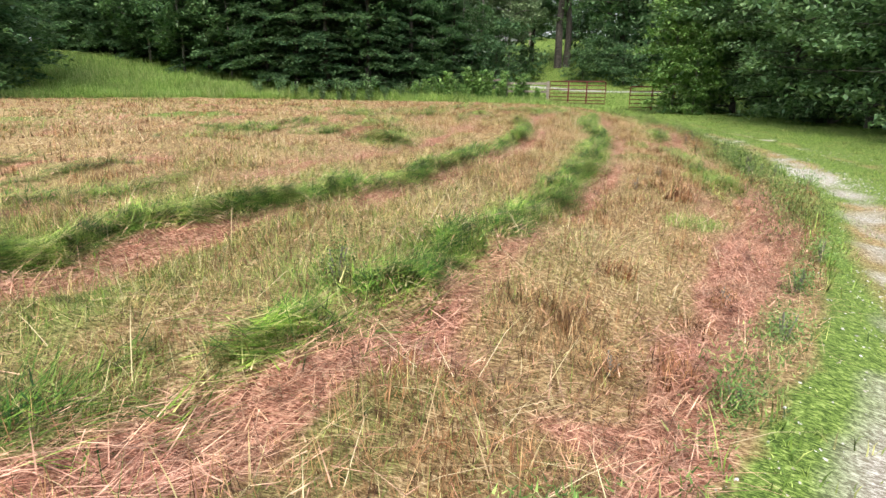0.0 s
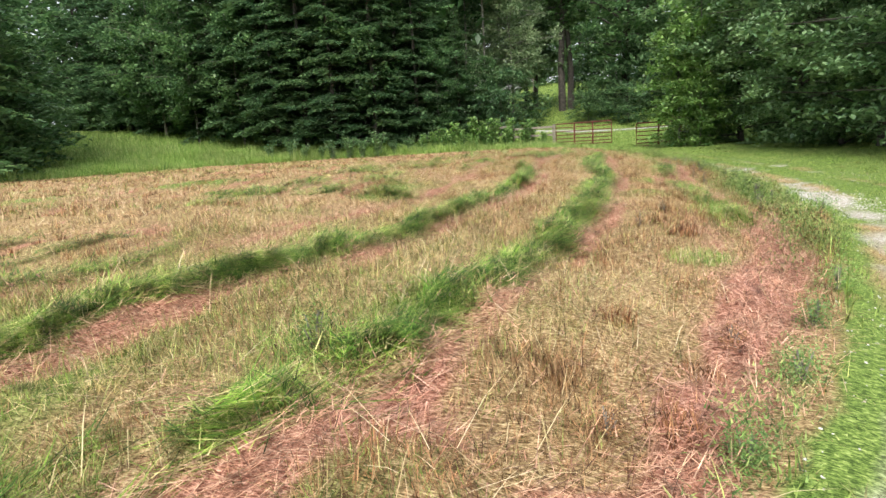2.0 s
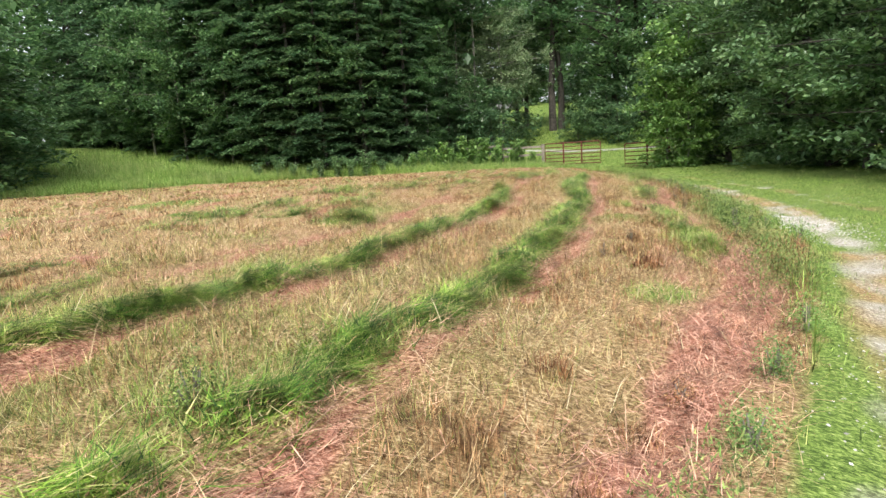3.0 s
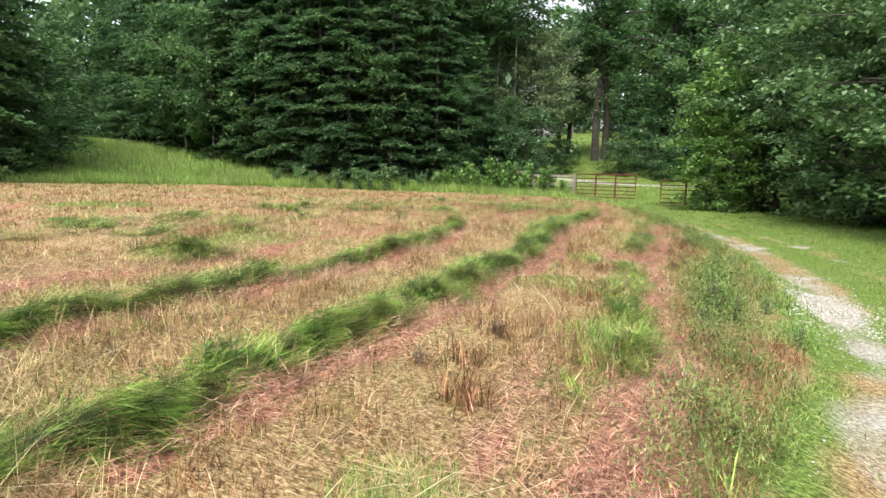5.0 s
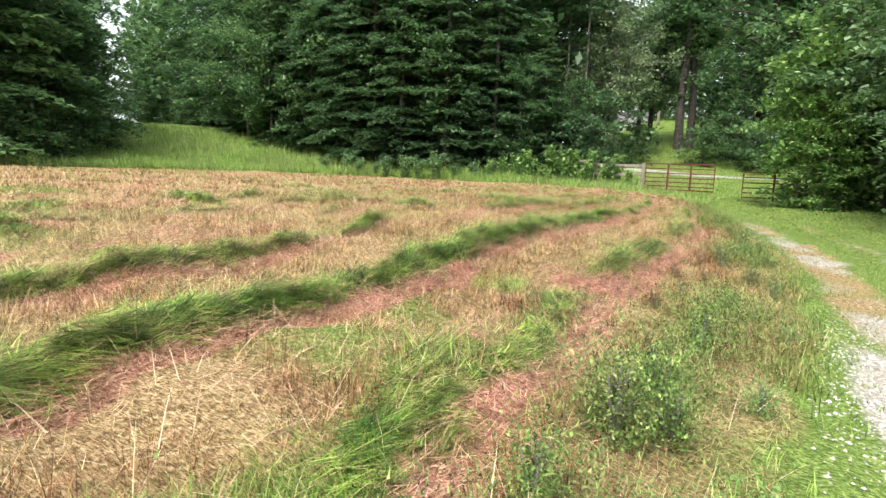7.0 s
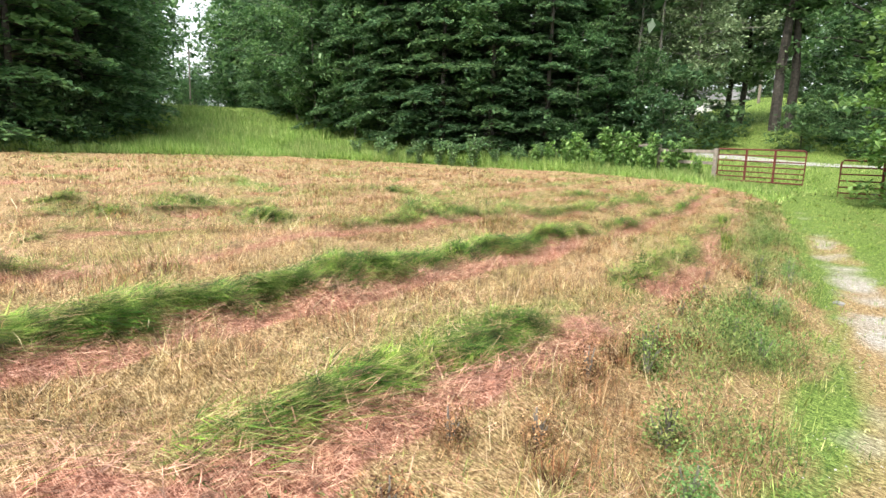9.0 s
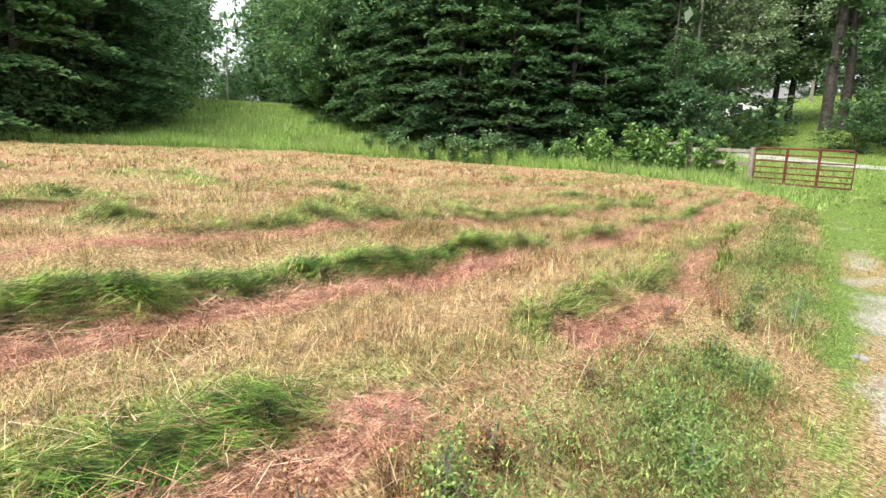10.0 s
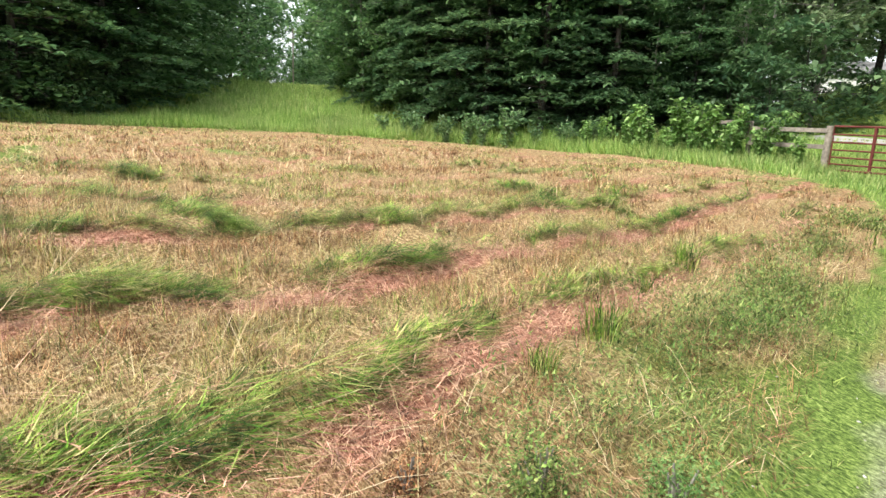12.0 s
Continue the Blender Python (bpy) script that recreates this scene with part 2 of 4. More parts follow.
def lattice(i, j, seed):
    h = (i * 374761393 + j * 668265263 + seed * 1442695041) & 0x7FFFFFFF
    h = ((h ^ (h >> 13)) * 1274126177) & 0x7FFFFFFF
    return ((h ^ (h >> 16)) & 0xFFFF) / 65535.0


def vnoise(x, y, scale, seed=0):
    """Smooth noise from 0 to 1."""
    x, y = np.asarray(x, float) / scale, np.asarray(y, float) / scale
    i, j = np.floor(x).astype(np.int64), np.floor(y).astype(np.int64)
    u, v = x - i, y - j
    u, v = u * u * (3 - 2 * u), v * v * (3 - 2 * v)
    a = lattice(i, j, seed) * (1 - u) + lattice(i + 1, j, seed) * u
    b = lattice(i, j + 1, seed) * (1 - u) + lattice(i + 1, j + 1, seed) * u
    return a * (1 - v) + b * v


FIELD_EDGE = [(-1.0, 31), (-2.6, 34.2), (-5.7, 36.6), (-12, 38.9), (-18, 37.3), (-26.5, 33.5), (-29.5, 28), (-29, 20), (-26, 12), (-24, 4), (-22, -12), (-30, -45), (20, -45), (1.5, 31)]


def inside(x, y, poly):
    hit = np.zeros(np.shape(x), bool)
    for (ax, ay), (bx, by) in zip(poly, poly[1:] + poly[:1]):
        cross = ((ay > y) != (by > y)) & (x < (bx - ax) * (y - ay) / (by - ay + 1e-9) + ax)
        hit ^= cross
    return hit


def edge_distance(x, y):
    """Metres from the field's far edge, less than 0 inside the field."""
    best = np.full(np.shape(x), 1e9)
    for (ax, ay), (bx, by) in zip(FIELD_EDGE[:10], FIELD_EDGE[1:11]):
        dx, dy = bx - ax, by - ay
        t = np.clip(((x - ax) * dx + (y - ay) * dy) / (dx * dx + dy * dy), 0, 1)
        best = np.minimum(best, np.hypot(x - ax - t * dx, y - ay - t * dy))
    return np.where(inside(x, y, FIELD_EDGE), -best, best)


# the three outermost hay strips, from the drive inwards: (y, x)
STRIPS = [
    [(-6, -5.2), (0, -1.3), (1.5, -0.55), (2.4, -0.42), (3, -0.2), (3.9, 0.08), (4.8, 0.3), (5.8, 0.6), (7.9, 0.66), (9, 0.5), (11, 0.42), (12, 0.2), (13, 0.2), (15, 0.25), (17, 0.2), (18.6, 0.08), (20, -0.05), (21, -0.4), (24, -0.83), (26, -1.1), (30, -2.0), (40, -4)],
    [(-6, -6.6), (0, -2.9), (0.9, -2.15), (1.5, -1.92), (2.1, -1.5), (3, -1.42), (4, -1.36), (4.7, -1.12), (6, -0.97), (7, -0.9), (8, -0.88), (9.6, -0.9), (11.5, -1.0), (13.5, -1.28), (15, -1.3), (16.5, -1.38), (18, -1.5), (20, -1.45), (21.5, -1.6), (24.5, -1.85), (30, -2.9), (40, -5)],
    [(-6, -8.2), (0, -4.6), (1.8, -3.5), (2.4, -3.34), (3, -3.12), (3.8, -2.84), (4.8, -2.6), (6, -2.38), (7, -2.25), (8, -2.2), (10, -2.12), (12, -2.5), (14, -2.85), (17, -2.9), (20, -2.8), (24, -2.8), (30, -3.7), (40, -6)],
]
_smooth = []
for _line in STRIPS:
    _w = np.interp(_yy, [p[0] for p in _line], [p[1] for p in _line])
    _smooth.append(np.convolve(np.pad(_w, 7, "edge"), np.ones(15) / 15, "valid"))


def row_unit(x, y):
    """Counts mown rows inwards from the drive; whole numbers are the hay strips."""
    x, y = np.asarray(x, float), np.asarray(y, float)
    h0, h1, h2 = (np.interp(y, _yy, w) for w in _smooth)
    wob = 0.12 * (vnoise(x, y, 1.3, 5) - 0.5) + 0.09 * (vnoise(x, y, 0.4, 6) - 0.5)
    u = np.where(x > h1, (h0 - x) / np.maximum(0.7, h0 - h1), np.where(x > h2, 1 + (h1 - x) / np.maximum(0.7, h1 - h2), 2 + (h2 - x) / 1.38))
    return u + wob


GREEN_SPOTS = [(-7.6, 9.5), (-8.4, 9.9), (-6.9, 9.2), (-5.4, 8.8), (-4.9, 9.4), (-7.1, 11.0), (-6.9, 13.3), (-7.6, 15.0), (-5.7, 15.0), (-4.0, 8.0), (-6.1, 20.8), (-3.2, 20.7), (-4.5, 20.0), (-2.95, 22.3), (-4.45, 25.7),
               (-3.2, 25.7), (-7.0, 16.6), (-4.7, 16.5), (-3.5, 18.2), (-3.7, 19.0), (-8.9, 15.8), (-12.9, 9.8), (-10.5, 12.5), (-12, 17), (-9.5, 20), (-14, 22), (-7, 24), (-11, 26), (-16, 14)]


def green_strip(x, y):
    """How much of the green cut grass lies here, 0 to 1."""
    u = row_unit(x, y)
    k = np.floor(u)
    f = u - k
    strong = np.select([k == 0, k == 1, k == 2], [0.7, 1.0, 1.0], 0.34)
    strong = np.where((u > -0.1) & (u < 14), strong, 0)
    strong = strong * np.select([k == 0, k == 1, k == 2], [np.interp(y, [6, 7, 9.2, 9.8, 11.2, 12, 17, 19, 22, 24], [0, 0.7, 0.7, 0.3, 0.5, 0.9, 0.8, 0.4, 0.5, 0.4]), np.interp(y, [1, 2, 4, 5, 18, 21, 25], [0.3, 0.5, 0.6, 1, 1, 0.75, 0.35]),
                                                           np.interp(y, [10, 11.5, 12.5, 14.5, 15.5, 24], [1, 0.35, 0.9, 0.9, 0.4, 0.4])], 1.0)
    lump = np.clip((vnoise(x, y * 0.7, 0.8, 11) - np.select([k > 2, (k == 1) & (y < 19), (k == 2) & (y < 11)], [0.5, 0.02, 0.06], 0.2)) * 3.4, 0, 1) * np.clip((vnoise(x, y, 0.26, 12) - 0.02) * 1.7, 0, 1)
    lump = np.where(((k == 1) & (y > 4.6) & (y < 19)) | ((k == 2) & (y < 10.5)), np.maximum(lump, 0.55), lump)
    strip = np.exp(-(((f - 0.165) / np.interp(k, [0, 1, 2, 3], [0.095, 0.10, 0.09, 0.085])) ** 2)) * strong * lump
    spots = sum(np.exp(-(((x - mx) / 0.45) ** 2) - (((y - my) / 0.22) ** 2)) for mx, my in GREEN_SPOTS) * np.clip((vnoise(x, y, 0.3, 14) - 0.2) * 2, 0, 1)
    return np.clip(np.maximum(strip, 0.85 * spots), 0, 1)


HAY_MATS = [(-2.0, 1.1, 0.3, 0.3), (-1.45, 2.0, 0.3, 0.16), (-0.75, 1.75, 0.3, 0.1), (-0.5, 1.7, 0.22, 0.4), (-0.4, 2.5, 0.2, 0.3), (0.12, 4.2, 0.24, 0.7), (0.5, 5.4, 0.2, 0.6), (0.05, 11.9, 0.28, 0.55), (-0.1, 12.5, 0.3, 0.3), (0.12, 15.2, 0.25, 0.5), (-0.9, 7.0, 0.16, 1.2)]


def hay_strip(x, y):
    """How much pink-tan hay litter lies here, 0 to 1."""
    u = row_unit(x, y)
    k = np.round(u)
    f = u - k
    strong = np.select([k == 0, k == 1, k == 2], [np.interp(y, [7.5, 9, 10.5, 12, 20.5, 22, 26], [1, 0.75, 0.7, 1, 1, 0.7, 0.5]), np.interp(y, [2.2, 2.8, 3.8, 4.4, 22, 27], [1, 0.45, 0.5, 1, 1, 0.7]), np.interp(y, [9, 12, 24], [1, 0.75, 0.7])], 0.62)
    strong = np.where((u > -0.3) & (u < 16), strong, 0)
    lump = np.clip((vnoise(x, y, 1.1, 21) - np.where(k > 2, 0.2, 0.02)) * 3.5, 0, 1)
    wide_by = np.select([k == 0, k == 1], [np.interp(y, [6, 8, 11, 12], [0.16, 0.10, 0.12, 0.17]), np.interp(y, [2, 4, 10, 13], [0.12, 0.085, 0.10, 0.17])], np.interp(y, [6, 12], [0.105, 0.125]))
    strip = np.exp(-(((f + 0.02) / wide_by) ** 4)) * strong * lump
    loose = np.clip((vnoise(x, y, 0.6, 31) - 0.82) * 5, 0, 1) * (u > -0.2) * 0.8
    mats = sum(np.exp(-(((x - mx) / sx) ** 2) - (((y - my) / sy) ** 2)) for mx, my, sx, sy in HAY_MATS)
    return np.clip(np.maximum(np.maximum(strip, loose), mats), 0, 1)


def drive_left(y):
    return row_x(y) + np.interp(y, [0, 2, 2.6, 5.4, 8, 9.2, 12.4, 14, 15.4, 18.6, 21.8, 24.5, 40], [0.25, 0.42, 0.5, 0.62, 1.0, 1.27, 1.55, 1.58, 1.47, 1.4, 1.36, 1.1, 1.3])


def height(x, y):
    x, y = np.asarray(x, float), np.asarray(y, float)
    d = x - row_x(np.clip(y, -30, 45))
    bank = np.interp(d, [-40, -20, -10, -5, -3.6, -2.7, -2.0, -1.3, -0.65, 0, 1.3, 3.5, 9, 25], [0.5, 0.46, 0.42, 0.40, 0.37, 0.33, 0.27, 0.19, 0.10, 0.0, -0.22, -0.26, -0.12, 0.3])
    bank = bank * np.interp(y, [-5, 0, 7], [0.6, 0.8, 1]) * np.interp(y, [18, 24, 38], [1, 0.85, 0.35]) + np.interp(y, [-20, 0, 26, 40], [0.2, -0.02, 0, 0.12])
    s = (x + 21) * -0.75 + (y - 34) * 0.66
    s = np.where(x < -8, s, s - (x + 8) * 0.5)
    hill = np.interp(np.clip(s, -5, 90), [-5, 0, 6, 20, 35, 60, 90], [0, 0.05, 0.75, 2.7, 4.0, 5.2, 6.0]) * np.clip((edge_distance(x, y) + 1) / 6, 0, 1)
    rise = np.interp(y, [40.5, 44.5, 48.5, 62, 90, 160], [0, 0.85, 0.95, 3.5, 7.8, 13]) * np.interp(x, [-26, -14, 12, 40], [0.5, 1, 1, 0.8])
    far = np.interp(np.hypot(x, y - 20), [90, 200], [1, 0.8])
    near = np.clip(1 - np.hypot(x, y - 12) / 60, 0, 1)
    bumps = ((vnoise(x, y, 0.42, 1) - 0.5) * 0.14 + (vnoise(x, y, 1.6, 2) - 0.5) * 0.16) * near
    rut = -0.05 * np.exp(-(((x - drive_left(y) - 0.45) / 0.3) ** 2)) - 0.05 * np.exp(-(((x - drive_left(y) - 2.0) / 0.3) ** 2))
    on_drive = np.clip((x - drive_left(y) + 0.3) / 0.3, 0, 1)
    field = inside(x, y, FIELD_EDGE)
    rows = np.where(field, 0.08 * green_strip(x, y) - 0.02 * hay_strip(x, y), 0)
    return bank + np.maximum(hill, rise) * far + bumps * (1 - 0.75 * on_drive) + rut * (y < 38) + rows


def mesh_of(name, verts, loops, starts, totals, material, smooth=False):
    me = bpy.data.meshes.new(name)
    me.vertices.add(len(verts))
    me.vertices.foreach_set("co", np.asarray(verts, np.float32).ravel())
    me.loops.add(len(loops))
    me.loops.foreach_set("vertex_index", np.asarray(loops, np.int32))
    me.polygons.add(len(starts))
    me.polygons.foreach_set("loop_start", np.asarray(starts, np.int32))
    me.polygons.foreach_set("loop_total", np.asarray(totals, np.int32))
    if smooth:
        me.polygons.foreach_set("use_smooth", np.ones(len(starts), bool))
    me.update(calc_edges=True)
    me.materials.append(material)
    return me


def grid_mesh(name, xs, ys, zfun, material):
    X, Y = np.meshgrid(xs, ys)
    Z = zfun(X, Y)
    v = np.stack([X, Y, Z], -1).reshape(-1, 3)
    nx, ny = len(xs), len(ys)
    i = (np.arange(ny - 1)[:, None] * nx + np.arange(nx - 1)[None]).ravel()
    q = np.stack([i, i + 1, i + 1 + nx, i + nx], 1)
    return mesh_of(name, v, q.ravel(), np.arange(len(q)) * 4, np.full(len(q), 4), material, True), X.ravel(), Y.ravel()


def part(name, bm, material, parent=None, label=""):
    me = bpy.data.meshes.new(name)
    bm.to_mesh(me)
    bm.free()
    me.materials.append(material)
    return hang(name, me, parent, label)


def hang(name, me, parent=None, label=""):
    ob = new(name, me)
    ob.parent = parent
    return tagged(ob, label)


# ---- ground ----
def spread(points):
    return np.unique(np.concatenate([np.arange(a, b, s) for a, b, s in points]))


gx = spread([(-2000, -200, 150), (-200, -60, 10), (-60, -10, 0.8), (-10, -5, 0.3), (-5, 4, 0.14), (4, 12, 0.5), (12, 60, 2), (60, 200, 10), (200, 2001, 150)])
gy = spread([(-2000, -100, 150), (-100, -6, 4), (-6, 0, 0.5), (0, 26, 0.16), (26, 66, 0.6), (66, 200, 6), (200, 2001, 150)])
ground_me, px, py = grid_mesh("ground", gx, gy, height, GROUND)
cover = ground_me.color_attributes.new("cover", "FLOAT_COLOR", "POINT")
field = inside(px, py, FIELD_EDGE)
on_row = row_x(py)
dl = drive_left(py)
off = px - dl
tracks = np.exp(-(((off - 0.5) / 0.45) ** 2)) + 0.55 * np.exp(-(((off - 2.0) / 0.4) ** 2))
worn = np.clip(tracks * (py < 34), 0, 1) * np.interp(py, [0, 6], [0.6, 1])
tracks = tracks * (0.2 + 0.62 * vnoise(px, py, 0.4, 8)) * np.interp(py, [15, 20], [1, 1.5]) + 0.6 * np.exp(-(((px - 2.4) / 0.26) ** 2) - (((py - 11.8) / 1.3) ** 2))
tracks = tracks * np.interp(py, [-5, 20, 26, 36], [1, 0.9, 0.55, 0.25]) * (py < 39)
ragged = 0.45 * (vnoise(px, py, 0.9, 63) - 0.5)
across = (px + ragged - on_row) / np.maximum(0.4, dl - on_row)
verge = np.clip((across - 0.72) / 0.25, 0, 1) * np.where(px < dl, np.clip(0.25 + 1.1 * vnoise(px, py, 0.35, 66), 0, 1), 1) * (1 - 0.6 * np.clip(worn * 1.3, 0, 1))
early = 0.6 * np.clip((vnoise(px, py, 0.8, 65) - 0.35) * 2, 0, 1) * np.clip((5 - py) / 3, 0, 1) * (row_unit(px, py) > 0.5)
tint = 0.55 * np.clip((vnoise(px, py * 0.45, 1.1, 64) - 0.56) * 4, 0, 1) * np.interp(py, [4, 9], [0.3, 1])
grn = np.where(field, np.clip(verge + green_strip(px, py) + early + tint, 0, 1), 1.0)
hay = np.where(field, hay_strip(px, py), 0) * (px < dl)
cover.data.foreach_set("color", np.stack([np.clip(tracks, 0, 1), np.clip(grn, 0, 1), np.clip(hay, 0, 1), np.ones_like(px)], 1).astype(np.float32).ravel())
ground = tagged(new("ground", ground_me), "mown hayfield ground with bank, drive and hill", "ground", kind="structure")


# ---- grass and hay, blade by blade ----
def blades(name, x, y, length, width, turn, lean, bend, material, label, lift=None, simple=False, category="grass"):
    n = len(x)
    z = height(x, y) - 0.01 + (0 if lift is None else lift)
    base = np.stack([x, y, z], 1)
    a = np.stack([np.cos(turn), np.sin(turn), np.zeros(n)], 1)
    side = np.stack([-np.sin(turn), np.cos(turn), np.zeros(n)], 1)
    up = np.array([[0, 0, 1.0]])
    w = np.asarray(width * np.ones(n))[:, None] / 2
    L = np.asarray(length * np.ones(n))[:, None]
    l1 = np.asarray(lean * np.ones(n))[:, None]
    l2 = np.minimum(l1 + np.asarray(bend * np.ones(n))[:, None], 1.75)
    mid = base + 0.55 * L * (a * np.sin(l1) + up * np.cos(l1))
    tip = mid + 0.45 * L * (a * np.sin(l2) + up * np.cos(l2))
    if simple:
        v = np.stack([base - side * w, base + side * w, tip], 1).reshape(-1, 3)
        i = np.arange(n)[:, None] * 3
        loops = (i + np.array([[0, 1, 2]])).ravel()
        me = mesh_of(name, v, loops, np.arange(n) * 3, np.full(n, 3), material)
    else:
        v = np.stack([base - side * w, base + side * w, mid + side * w * 0.8, mid - side * w * 0.8, tip], 1).reshape(-1, 3)
        i = np.arange(n)[:, None] * 5
        loops = (i + np.array([[0, 1, 2, 3, 3, 2, 4]])).ravel()
        starts = (np.arange(n)[:, None] * 7 + np.array([[0, 4]])).ravel()
        me = mesh_of(name, v, loops, starts, np.tile([4, 3], n), material)
    return tagged(new(name, me), label, category, kind="stuff")


def near_distance(x, y):
    """Metres from the stretch along the drive that is walked."""
    return np.maximum(1.0, np.hypot(np.maximum(0, np.abs(x - 0.8) - 1), np.maximum(0, np.maximum(y - 21, 2 - y))))


def scatter(n, x0, x1, y0, y1, chance):
    x, y = rng.uniform(x0, x1, n), rng.uniform(y0, y1, n)
    keep = rng.random(n) < chance(x, y)
    return x[keep], y[keep]


def thin(x, y, reach=3.0, power=1.4):
    return np.minimum(1, (reach / near_distance(x, y)) ** power)


def in_rows(x, y):
    return inside(x, y, FIELD_EDGE) & (x < row_x(y) + 0.88 * (drive_left(y) - row_x(y)))


def stubble_chance(x, y):
    return in_rows(x, y) * (1 - 0.96 * np.clip(hay_strip(x, y) * 2.2, 0, 1)) * (1 - 0.8 * green_strip(x, y)) * (0.25 + 0.75 * vnoise(x, y, 0.8, 41)) * thin(x, y, 3.0, 1.6) * np.where((row_unit(x, y) < 0.95) & (y < 9), 0.35, 1) * np.where(row_unit(x, y) < -0.2, 0.45, 1)


def wide(x, y, w):
    return w * np.clip(near_distance(x, y) / 3.5, 1, 4)


def across(x, y):
    """0 at the outermost hay strip, 1 at the edge of the drive."""
    return (x - row_x(y)) / np.maximum(0.4, drive_left(y) - row_x(y))


def along(x, y):
    """Heading of the mown rows."""
    h = 0.4
    return np.arctan2(2 * h, row_x(y + h) - row_x(y - h))


def tufts(x, y, each, spread_by):
    """Each spot becomes a tuft: blade places, and the tuft's own random numbers for its blades."""
    n = len(x)
    own = np.repeat(rng.random((n, 3)), each, 0)
    bx, by = np.repeat(x, each) + rng.normal(0, spread_by, n * each), np.repeat(y, each) + rng.normal(0, spread_by, n * each)
    return bx, by, own


xa, ya = scatter(700000, -30, 2.2, -4, 38, stubble_chance)
xb, yb = scatter(150000, -5, 2.2, 0, 26, lambda x, y: stubble_chance(x, y) * 0.9)
x, y = np.concatenate([xa, xb]), np.concatenate([ya, yb])
x, y, own = tufts(x, y, 5, 0.028)
n = len(x)
clump = vnoise(x, y, 0.5, 51)
blades("stubble_grass", x, y, rng.uniform(0.06, 0.22, n) * (0.3 + 1.1 * clump) * (0.6 + 0.7 * own[:, 2]), wide(x, y, rng.uniform(0.002, 0.005, n)), own[:, 0] * 6.28 + rng.normal(0, 0.9, n),
       np.clip(0.35 + own[:, 1] * 1.2 + rng.normal(0, 0.3, n), 0, 1.6), rng.uniform(0.1, 0.9, n), STUBBLE, "dry tan and olive grass stubble on the mown field", simple=True)

x, y = scatter(3600000, -30, 2, -4, 38, lambda x, y: in_rows(x, y) * np.clip(hay_strip(x, y), 0.05, 1) * thin(x, y, 3.2) * 0.9)
n = len(x)
blades("hay_litter", x, y, rng.uniform(0.08, 0.36, n), wide(x, y, rng.uniform(0.0025, 0.006, n)), along(x, y) + rng.normal(0, 0.75, n) + 3.14 * (rng.random(n) < 0.5),
       rng.uniform(1.2, 1.62, n), rng.uniform(-0.1, 0.4, n), HAY, "pink-tan dried hay litter lying in strips", lift=rng.random(n) ** 2 * 0.09, simple=True, category="hay")

def swath_chance(x, y):
    return in_rows(x, y) * green_strip(x, y) * thin(x, y, 4.0, 1.1)


xa, ya = scatter(1250000, -8, 2, -2, 30, swath_chance)
xb, yb = scatter(450000, -30, -8, -4, 38, swath_chance)
x, y, own = tufts(np.concatenate([xa, xb]), np.concatenate([ya, yb]), 4, 0.03)
n = len(x)
lay = along(x, y) - 0.25 + 3.0 * (vnoise(x, y, 0.32, 13) - 0.5)
blades("cut_grass_swath", x, y, rng.uniform(0.12, 0.36, n), wide(x, y, rng.uniform(0.003, 0.008, n)), lay + rng.normal(0, 0.3, n) + (own[:, 0] - 0.5) * 1.5,
       np.clip(1.2 + 0.42 * own[:, 1] + rng.normal(0, 0.16, n), 0.4, 1.66), rng.uniform(0.1, 0.6, n), SWATH, "green cut grass lying over in swaths", lift=own[:, 2] ** 2 * 0.10, simple=True)


def regrowth_chance(x, y):
    u = row_unit(x, y)
    patch = np.clip((vnoise(x, y, 1.4, 43) - 0.5) * 3.0, 0, 1) * np.interp(y, [3, 5, 11, 13, 20], [1, 0.35, 0.4, 0.7, 0.9])
    early = np.clip((4.5 - y) / 3, 0, 1) * (u > 0.6)
    return in_rows(x, y) * np.clip(patch + 0.7 * early * np.clip((vnoise(x, y, 0.8, 65) - 0.3) * 2, 0, 1), 0, 1) * (1 - np.clip(hay_strip(x, y) * 2.4, 0, 1)) * thin(x, y, 3.2, 1.5)


x, y = scatter(620000, -30, 2, -4, 38, regrowth_chance)
x, y, own = tufts(x, y, 5, 0.03)
n = len(x)
blades("regrowth_grass", x, y, rng.uniform(0.06, 0.24, n) * (0.5 + 0.8 * own[:, 2]), wide(x, y, rng.uniform(0.0025, 0.0055, n)), own[:, 0] * 6.28 + rng.normal(0, 0.8, n),
       np.clip(0.3 + own[:, 1] * 1.15 + rng.normal(0, 0.25, n), 0, 1.55), rng.uniform(0.2, 1.0, n), REGROWTH, "fine olive green regrowth between the hay strips", simple=True)


def start_chance(x, y):
    return in_rows(x, y) * (1 - np.clip(hay_strip(x, y) * 2.4, 0, 1)) * (0.3 + 0.7 * vnoise(x, y, 0.5, 44)) * np.interp(row_unit(x, y), [0.6, 1.0], [0.3, 1.0]) * np.interp(y, [3, 5.5], [1, 0.15])


x, y = scatter(42000, -5, 1.5, 0.2, 6.5, start_chance)
x, y, own = tufts(x, y, 5, 0.03)
n = len(x)
blades("regrowth_grass", x, y, rng.uniform(0.06, 0.26, n) * (0.4 + 0.9 * own[:, 2]), rng.uniform(0.0016, 0.0036, n), own[:, 0] * 6.28 + rng.normal(0, 0.9, n),
       np.clip(0.3 + own[:, 1] * 1.2 + rng.normal(0, 0.25, n), 0, 1.6), rng.uniform(0.2, 1.0, n), REGROWTH, "fine olive green regrowth tangled with straw", simple=True)


